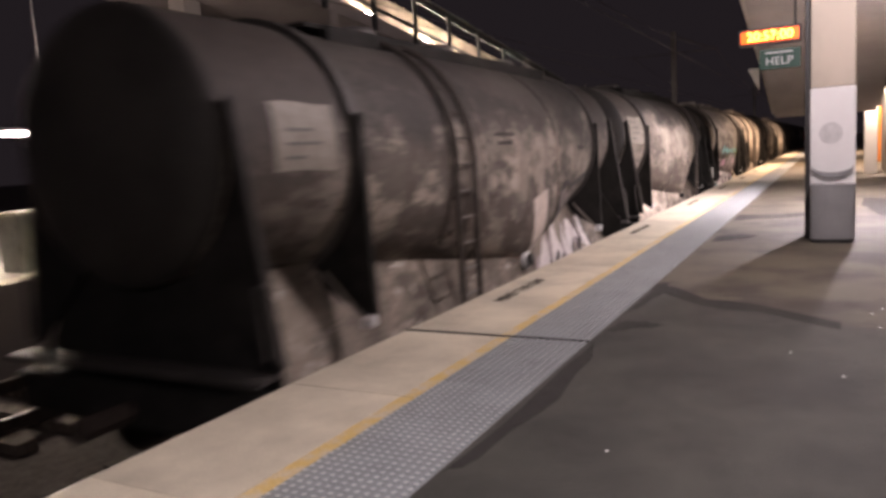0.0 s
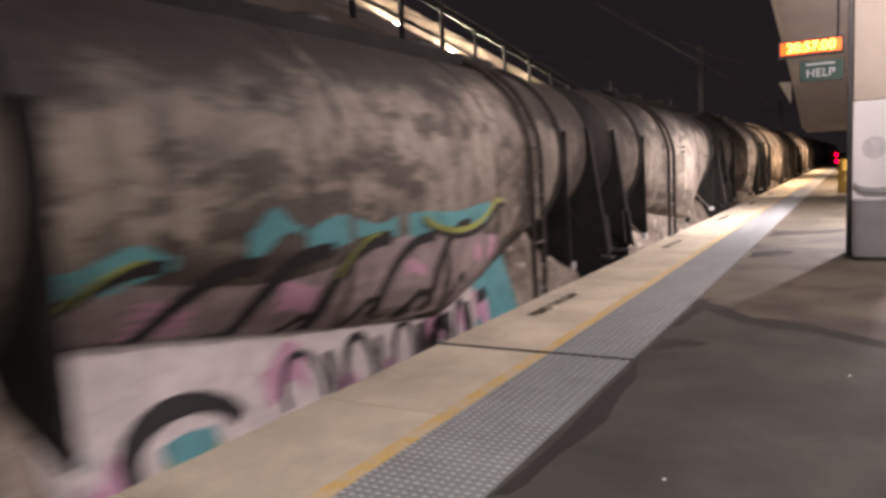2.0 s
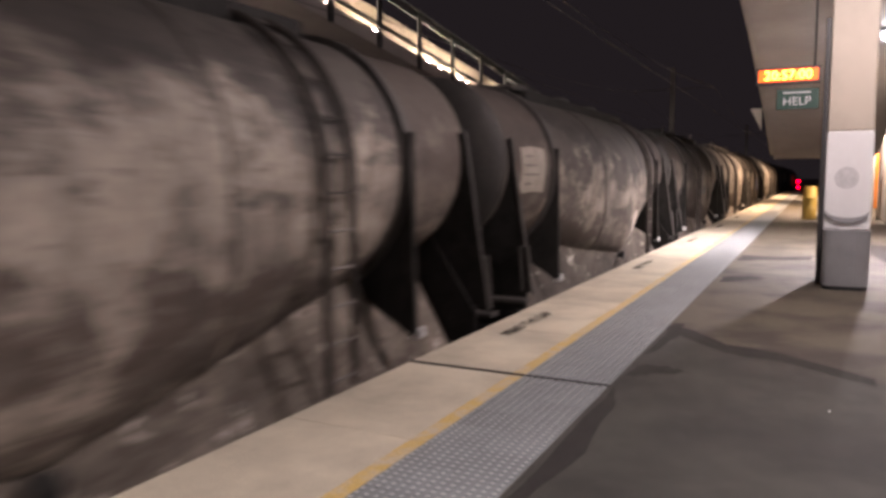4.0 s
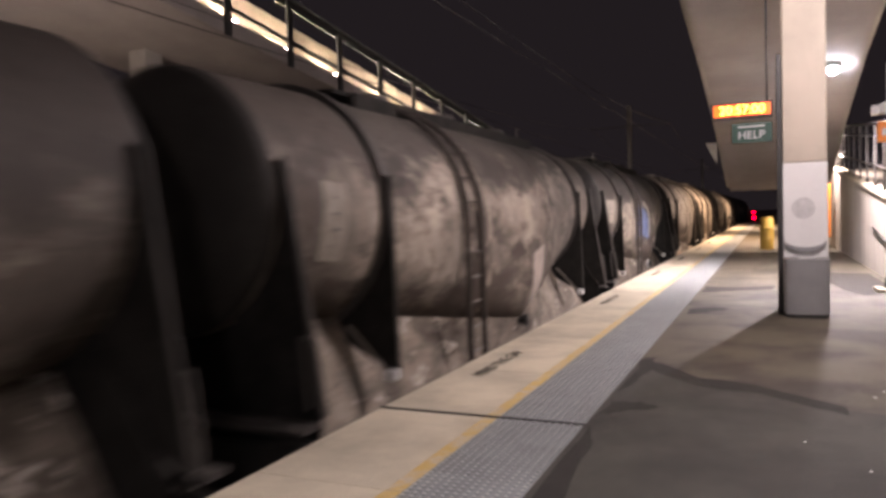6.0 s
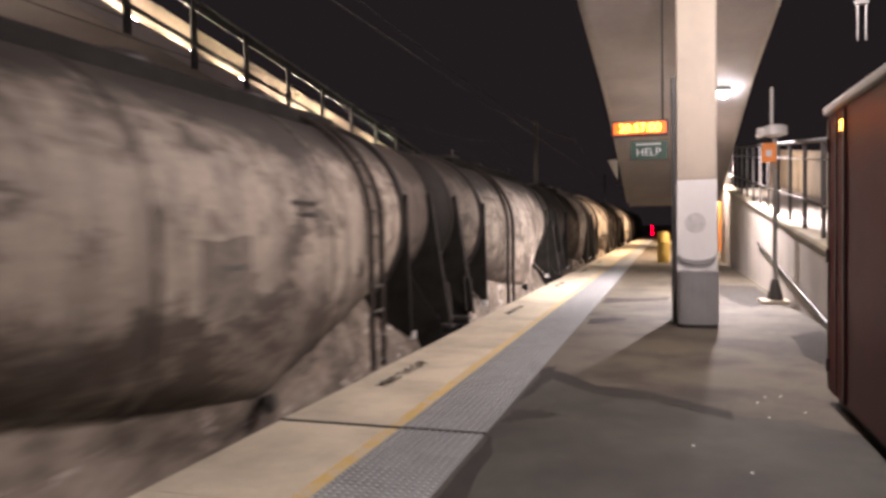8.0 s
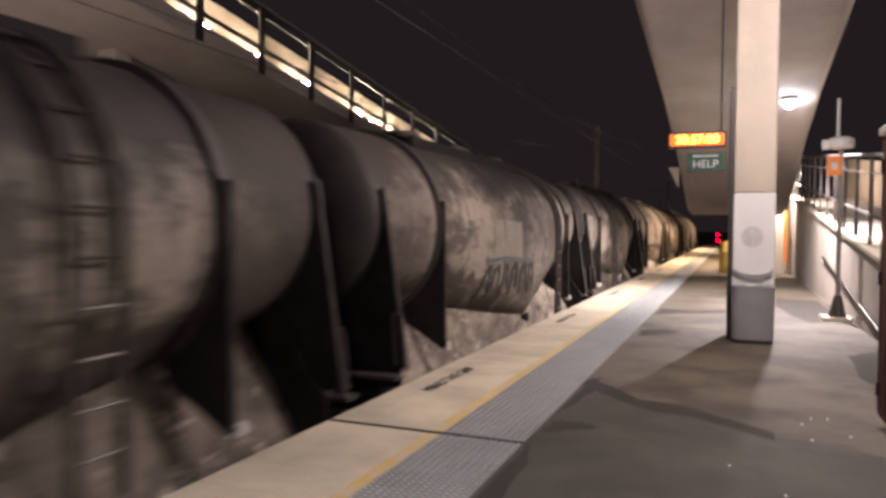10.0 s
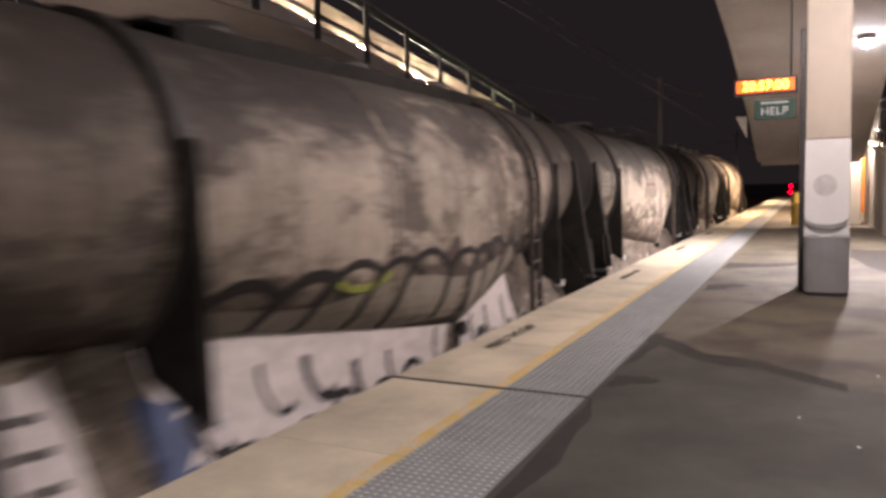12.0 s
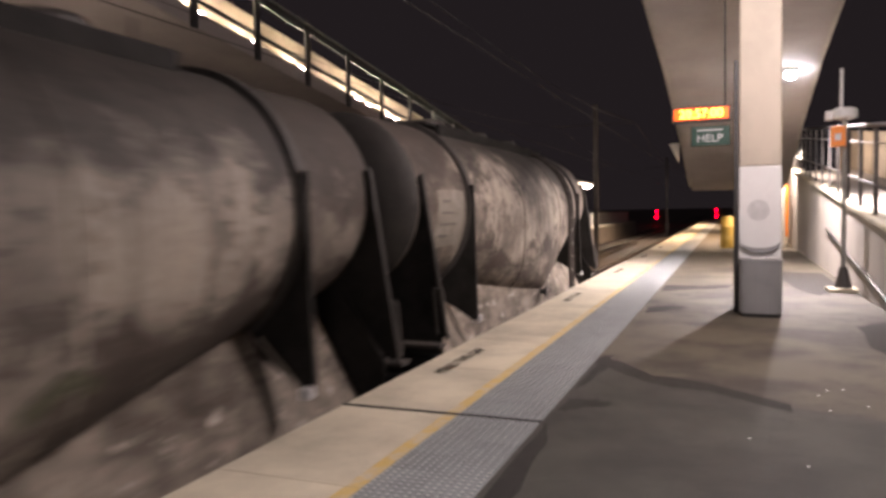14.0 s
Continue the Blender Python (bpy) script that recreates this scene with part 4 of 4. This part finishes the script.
stroke(2, OLIVE, curl(-2.6, -0.2, 0.2, 0.1, 3.2, 6.2, 6), 0.03, False, 0.014)
for y, r in ((-1.6, 0.2), (-1.0, 0.16), (-0.45, 0.14), (0.1, 0.12), (0.6, 0.14)):
    stroke(2, SPRAY_DARK, curl(y, -0.15, r, 0.3, 3.3, -0.4 + rnd.uniform(-0.3, 0.3), 10), rnd.uniform(0.05, 0.09), False)
    stroke(2, SPRAY_DARK, [(y + r + 0.08, 0.1), (y + r + 0.14, -0.45)], rnd.uniform(0.05, 0.1), False)
spray_barrel(wagons[2], 2, MAUVE, -3.3, 1.35, wave(0.2, 0.02, 9, 0), wave(0.82, 0.1, 9, 2))
for y0, y1, z, a in ((-3.4, -2.7, 0.86, 0.05), (-2.2, -1.75, 0.98, 0.07), (-1.7, -0.7, 0.9, 0.05), (-0.55, 1.0, 0.88, 0.02)):
    spray_barrel(wagons[2], 2, CYAN, y0, y1, wave(z, a, 5, y0), wave(z + 0.17, a, 7, y1))
for y in (-2.9, -1.9, -0.6, 0.6, 1.0):
    spray_barrel(wagons[2], 2, PINK, y, y + rnd.uniform(0.2, 0.45), wave(rnd.uniform(0.4, 0.6), 0.03, 5, 0), wave(rnd.uniform(0.66, 0.78), 0.04, 4, 1))
stroke(2, OLIVE, curl(0.35, 1.12, 0.75, 0.26, 3.5, 5.6) + [(1.2, 1.08), (1.35, 1.06)], 0.05, True, 0.014)
stroke(2, SPRAY_DARK, curl(0.4, 1.1, 0.8, 0.3, 3.4, 5.6) + [(1.25, 1.05), (1.42, 1.0)], 0.05)
for y in (-2.95, -2.3, -1.65, -1.0, -0.4, 0.3):
    b = rnd.uniform(-0.05, 0.05)
    stroke(2, SPRAY_DARK, [(y - 0.55, 0.3)] + curl(y + 0.1, 0.35 + b, 0.6, 0.55, 3.0, 1.4, 7), rnd.uniform(0.07, 0.12))
    stroke(2, SPRAY_DARK, [(y - 0.2, 0.25), (y + 0.02, 0.45 + b), (y + 0.15, 0.36)], rnd.uniform(0.04, 0.07))
    if y in (-2.95, -1.0):
        stroke(2, OLIVE, curl(y + 0.13, 0.37 + b, 0.6, 0.58, 2.6, 1.7, 5), 0.025, True, 0.013)
spray_skirt(2, CYAN, 1.0, 2.2, wave(-0.35, 0.05, 7, 0), wave(0.4, 0.07, 6, 1), 0.008)
stroke(2, SPRAY_DARK, [(1.1, 0.06), (1.4, 0.1)], 0.12, False)
# white letters with black arcs
spray_skirt(14, SPRAY, -3.55, 2.2, wave(-0.6, 0.01, 9, 0), wave(0.62, 0.03, 14, 1))
spray_barrel(wagons[14], 14, PALE, -3.2, 2.6, wave(0.25, 0.02, 9, 0), wave(0.66, 0.06, 16, 2))
for i in range(11):
    y = -3.1 + 0.55 * i + rnd.uniform(-0.1, 0.1)
    a, b = rnd.uniform(-0.1, 0.1), rnd.uniform(-0.1, 0.1)
    stroke(14, SPRAY_DARK, curl(y, 0.0 + a, 0.16, 0.24, 2.6 + b, 5.4, 8), rnd.uniform(0.03, 0.09), False)
    stroke(14, SPRAY_DARK, curl(y + 0.2, -0.3 + b, 0.14, 0.12, 0.4, 3.4, 6), rnd.uniform(0.05, 0.11), False)
    stroke(14, SPRAY_DARK, [(y - 0.3, 0.25)] + curl(y + 0.25, 0.4 + 0.4 * b, 0.45, 0.5, 3.0, 0.7, 9), rnd.uniform(0.06, 0.1))
stroke(14, OLIVE, curl(-1.7, 0.85, 0.35, 0.16, 3.4, 6.0), 0.06)
spray_skirt(14, BLUE, -3.7, -3.35, wave(-0.6, 0.02, 3, 0), wave(0.2, 0.05, 4, 1), 0.008)
# white lettered field on its leading apron
spray_skirt(14, SPRAY, -4.55, -4.1, wave(-0.25, 0.02, 5, 0), wave(0.5, 0.03, 6, 1))
for z in (0.3, 0.12, -0.06):
    stroke(14, FADED_DARK, [(-4.45, z), (-4.22, z - 0.02)], 0.05, False)
# splashes on the end of the first wagon
for i in range(16):
    y, h = 0.5 + 0.19 * i + rnd.uniform(-0.08, 0.08), rnd.uniform(-0.5, -0.25) + 0.02 * i
    spray_skirt(0, SPRAY if i % 4 else MAUVE, y, y + rnd.uniform(0.2, 0.45), wave(h, 0.08, rnd.uniform(3, 8), i), wave(h + rnd.uniform(0.15, 0.4), 0.09, rnd.uniform(4, 9), 2 * i), 0.005 + 0.0011 * i)
spray_barrel(wagons[0], 0, MAUVE, 1.3, 3.35, lambda u: 0.25 + 0.12 * u, lambda u: 0.8 + 0.12 * u + 0.05 * math.sin(15 * u))
stroke(0, SPRAY_DARK, curl(1.75, 0.62, 0.4, 0.32, 3.6, 0.9, 9) + [(2.4, 0.9), (2.9, 0.97), (3.4, 1.0)], 0.08)
for i in range(6):
    y = 1.5 + 0.33 * i
    stroke(0, SPRAY_DARK, [(y - 0.2, 0.3 + 0.04 * i), (y, 0.55 + 0.04 * i), (y + 0.18, 0.82 + 0.03 * i)], rnd.uniform(0.05, 0.12))
    stroke(0, PALE, [(y - 0.05, 0.35 + 0.04 * i), (y + 0.12, 0.6 + 0.04 * i), (y + 0.26, 0.8 + 0.03 * i)], rnd.uniform(0.04, 0.08))
    stroke(0, SPRAY_DARK, curl(y, rnd.uniform(-0.35, -0.1), 0.16, 0.13, rnd.uniform(0, 3), rnd.uniform(4, 6), 7), rnd.uniform(0.03, 0.06), False, 0.028)
# blue patch with a pale edge
spray_barrel(wagons[8], 8, BLUE, -1.75, -0.5, wave(0.78, 0.06, 4, 0), lambda u: 1.6 - 0.42 * u ** 4 + 0.03 * math.sin(9 * u))
stroke(8, PALE, [(-0.95, 1.66), (-0.6, 1.56), (-0.4, 1.32), (-0.38, 1.05), (-0.5, 0.82)], 0.15)
for y, z, ll in ((-1.2, 1.3, 0.3), (-1.1, 1.18, 0.38)):
    stroke(8, FADED_BLUE, [(y, z), (y + 0.5 * ll, z + 0.03), (y + ll, z + 0.01)], 0.02)
spray_barrel(wagons[8], 8, FIELD, -2.8, -2.2, wave(1.27, 0.02, 5, 0), wave(1.65, 0.02, 6, 1), "pale_panel")
spray_barrel(wagons[12], 12, PALE, -1.62, -0.5, wave(1.08, 0.02, 5, 0), wave(1.62, 0.02, 6, 0), "pale_panel")
# panels of paler paint on the flanks
for k, y0, y1, lo, hi in ((6, -1.85, -1.35, 1.25, 1.68), (6, -1.35, -0.45, 0.62, 1.5), (9, -0.85, -0.3, 0.8, 1.36), (15, -1.5, -0.5, 1.2, 1.44), (16, -2.8, -2.5, 1.36, 1.66), (3, -1.4, -0.6, 1.1, 1.5), (5, -1.9, -1.5, 1.1, 1.6)):
    spray_barrel(wagons[k], k, FIELD, y0, y1, wave(lo, 0.02, 5, k), wave(hi, 0.02, 6, k), "pale_panel")
stroke(15, RUST_PAINT, [(-1.4, 1.5), (-0.62, 1.5)], 0.06)
stroke(6, FADED_DARK, [(-1.4, 1.07), (-0.9, 1.1), (-0.58, 1.11)], 0.12)
stroke(6, TEAL, [(-1.2, 0.98), (-0.7, 1.0)], 0.05)
for k, y, z in ((6, -1.8, 1.6), (6, -1.78, 1.5), (6, -1.8, 1.38), (9, -0.6, 1.15), (16, -2.75, 1.6), (16, -2.75, 1.52), (16, -2.72, 1.42)):
    stroke(k, FADED_DARK, [(y, z), (y + 0.22, z)], 0.045)
stroke(12, TEAL, [(-1.95, 1.04), (-1.2, 1.08), (-0.5, 1.0), (0.1, 0.97)], 0.05)
for i, y in enumerate((-1.9, -1.6, -1.25, -0.9, -0.5, -0.15)):
    stroke(12, SPRAY_DARK, [(y - 0.1, 0.5), (y, 0.9), (y + 0.12 + 0.03 * (i % 2), 0.98), (y + 0.16, 0.6)], 0.05)
# pale placards behind the leading band, and whitewash beside the outlet
for k, y0, y1, z0, z1 in ((0, -4.42, -3.72, 1.38, 1.9), (1, -4.55, -3.62, 1.45, 2.0), (2, -4.4, -3.8, 1.4, 1.85), (5, -4.5, -3.75, 1.25, 1.82), (7, -4.36, -4.05, 1.12, 1.75), (8, -4.5, -3.8, 1.22, 1.72), (9, -4.4, -3.9, 1.3, 1.8), (13, -4.5, -3.95, 1.2, 1.85), (15, -4.4, -3.9, 1.3, 1.75), (17, -4.4, -3.65, 1.05, 1.75)):
    spray_barrel(wagons[k], k, PALE, y0, y1, wave(z0, 0.01, 5, k), wave(z1, 0.01, 6, k), "placard")
    for q in range(3 + k % 2):
        z = z0 + (z1 - z0) * (0.2 + 0.2 * q)
        stroke(k, FADED_DARK, [(y0 + 0.1, z), (y0 + (0.45 + 0.13 * (q * 2 % 3)) * (y1 - y0), z)], 0.026)
for k, y0, y1, z1 in ((0, 0.02, 0.66, 0.82), (5, 0.6, 1.35, 0.75), (6, 0.34, 1.18, 0.74), (7, 0.22, 0.86, 0.92), (8, 0.4, 1.8, 0.7), (13, 0.5, 1.2, 0.7), (15, 0.3, 0.9, 0.85), (10, 0.3, 1.1, 0.7)):
    spray_barrel(wagons[k], k, WHITEWASH, y0, y1, lambda u: 0.05, lambda u, z=z1: z + 0.1 * u, "white_patch")
stroke(13, RUST_PAINT, [(y, crease(y)[1] + 0.09) for y in (0.1, 0.4, 1.2, 2.0, 2.8, 3.3)], 0.07)
stroke(13, OLIVE_GREY, [(1.2, 1.0), (1.7, 1.15), (2.3, 1.1)], 0.16)
for y in (-2.6, -1.2, -0.5, 0.9):
    stroke(16, OLIVE_GREY, [(y, 0.45 + 0.1 * abs(y)), (y + 0.3, 0.6 + 0.1 * abs(y)), (y + 0.5, 0.5 + 0.1 * abs(y))], 0.1)
# white marker box on one end
Shape().box(-1.36, -1.3, -5.26, -4.98, 0.24, 0.56, 0.01).done("marker_box", WHITE, wagons[1], "white marker box")
Shape().tube((-1.33, -5.02, -0.02), (-1.33, -5.02, 0.3), 0.02, 6).done("marker_stem", BAND, wagons[1])

# ---------------------------------------------------------------- pieces of the platform
slab_mesh = None
for k in range(60):
    y0 = -12.0 + 1.5 * k
    if slab_mesh is None:
        o = Shape().box(-0.02, YL - 0.102, 0.003, 1.497, -0.055, 0.0, 0.006).done("slab", COPING, coping)
        slab_mesh = o.data
        yo = Shape().box(YL - 0.1, YL - 0.002, 0.002, 1.498, -0.055, 0.0, 0.004).done("yellow_line", YELLOW, coping, "worn yellow line")
        yellow_mesh = yo.data
    else:
        o = new("slab", slab_mesh)
        yo = new("yellow_line", yellow_mesh)
        o.parent = yo.parent = coping
    o.location = yo.location = (0, y0, 0)
Shape().box(-0.022, YL + 0.624, -0.018, 0.012, -0.01, 0.0078).done("wide_joint", JOINT, coping, "dark expansion joint")

T = 0.311
ts = Shape().box(0.0015, T - 0.0015, 0.0015, T - 0.0015, -0.055, 0.0)
for i in range(6):
    for j in range(6):
        x, y = T * (i + 0.5) / 6, T * (j + 0.5) / 6
        ts.turned([(0.019, -0.001), (0.0135, 0.007)], "z", (x, y, 0), 8)
tile_mesh = None
for k in range(150):
    for c in range(2):
        if tile_mesh is None:
            o = ts.done("tile", TACTILE, stripe)
            tile_mesh = o.data
            tile_mesh.materials.append(STUD)
            for p in tile_mesh.polygons:
                p.material_index = 1 if p.center.z > 0.005 else 0
        else:
            o = new("tile", tile_mesh)
            o.parent = stripe
        o.location = (YL + T * c, -8.0 + T * k, 0)
Shape().box(YL, YL + 2 * T, -8 + 150 * T, Y_END, -0.055, 0.003).done("far_tiles", TACTILE, stripe)
Shape().box(YL, YL + 2 * T, -30, -8.0, -0.055, 0.003).done("near_tiles", TACTILE, stripe)


def motions():
    for k, w in wagons.items():
        rows = []
        for i in range(29):
            t = i * 0.5
            rows.append((t, pose(TRACK, run(t) + PITCH * k + MIDDLE, 0, 0, 0, 180 if k in TURNED else 0)))
        walk(w, rows)


motions()
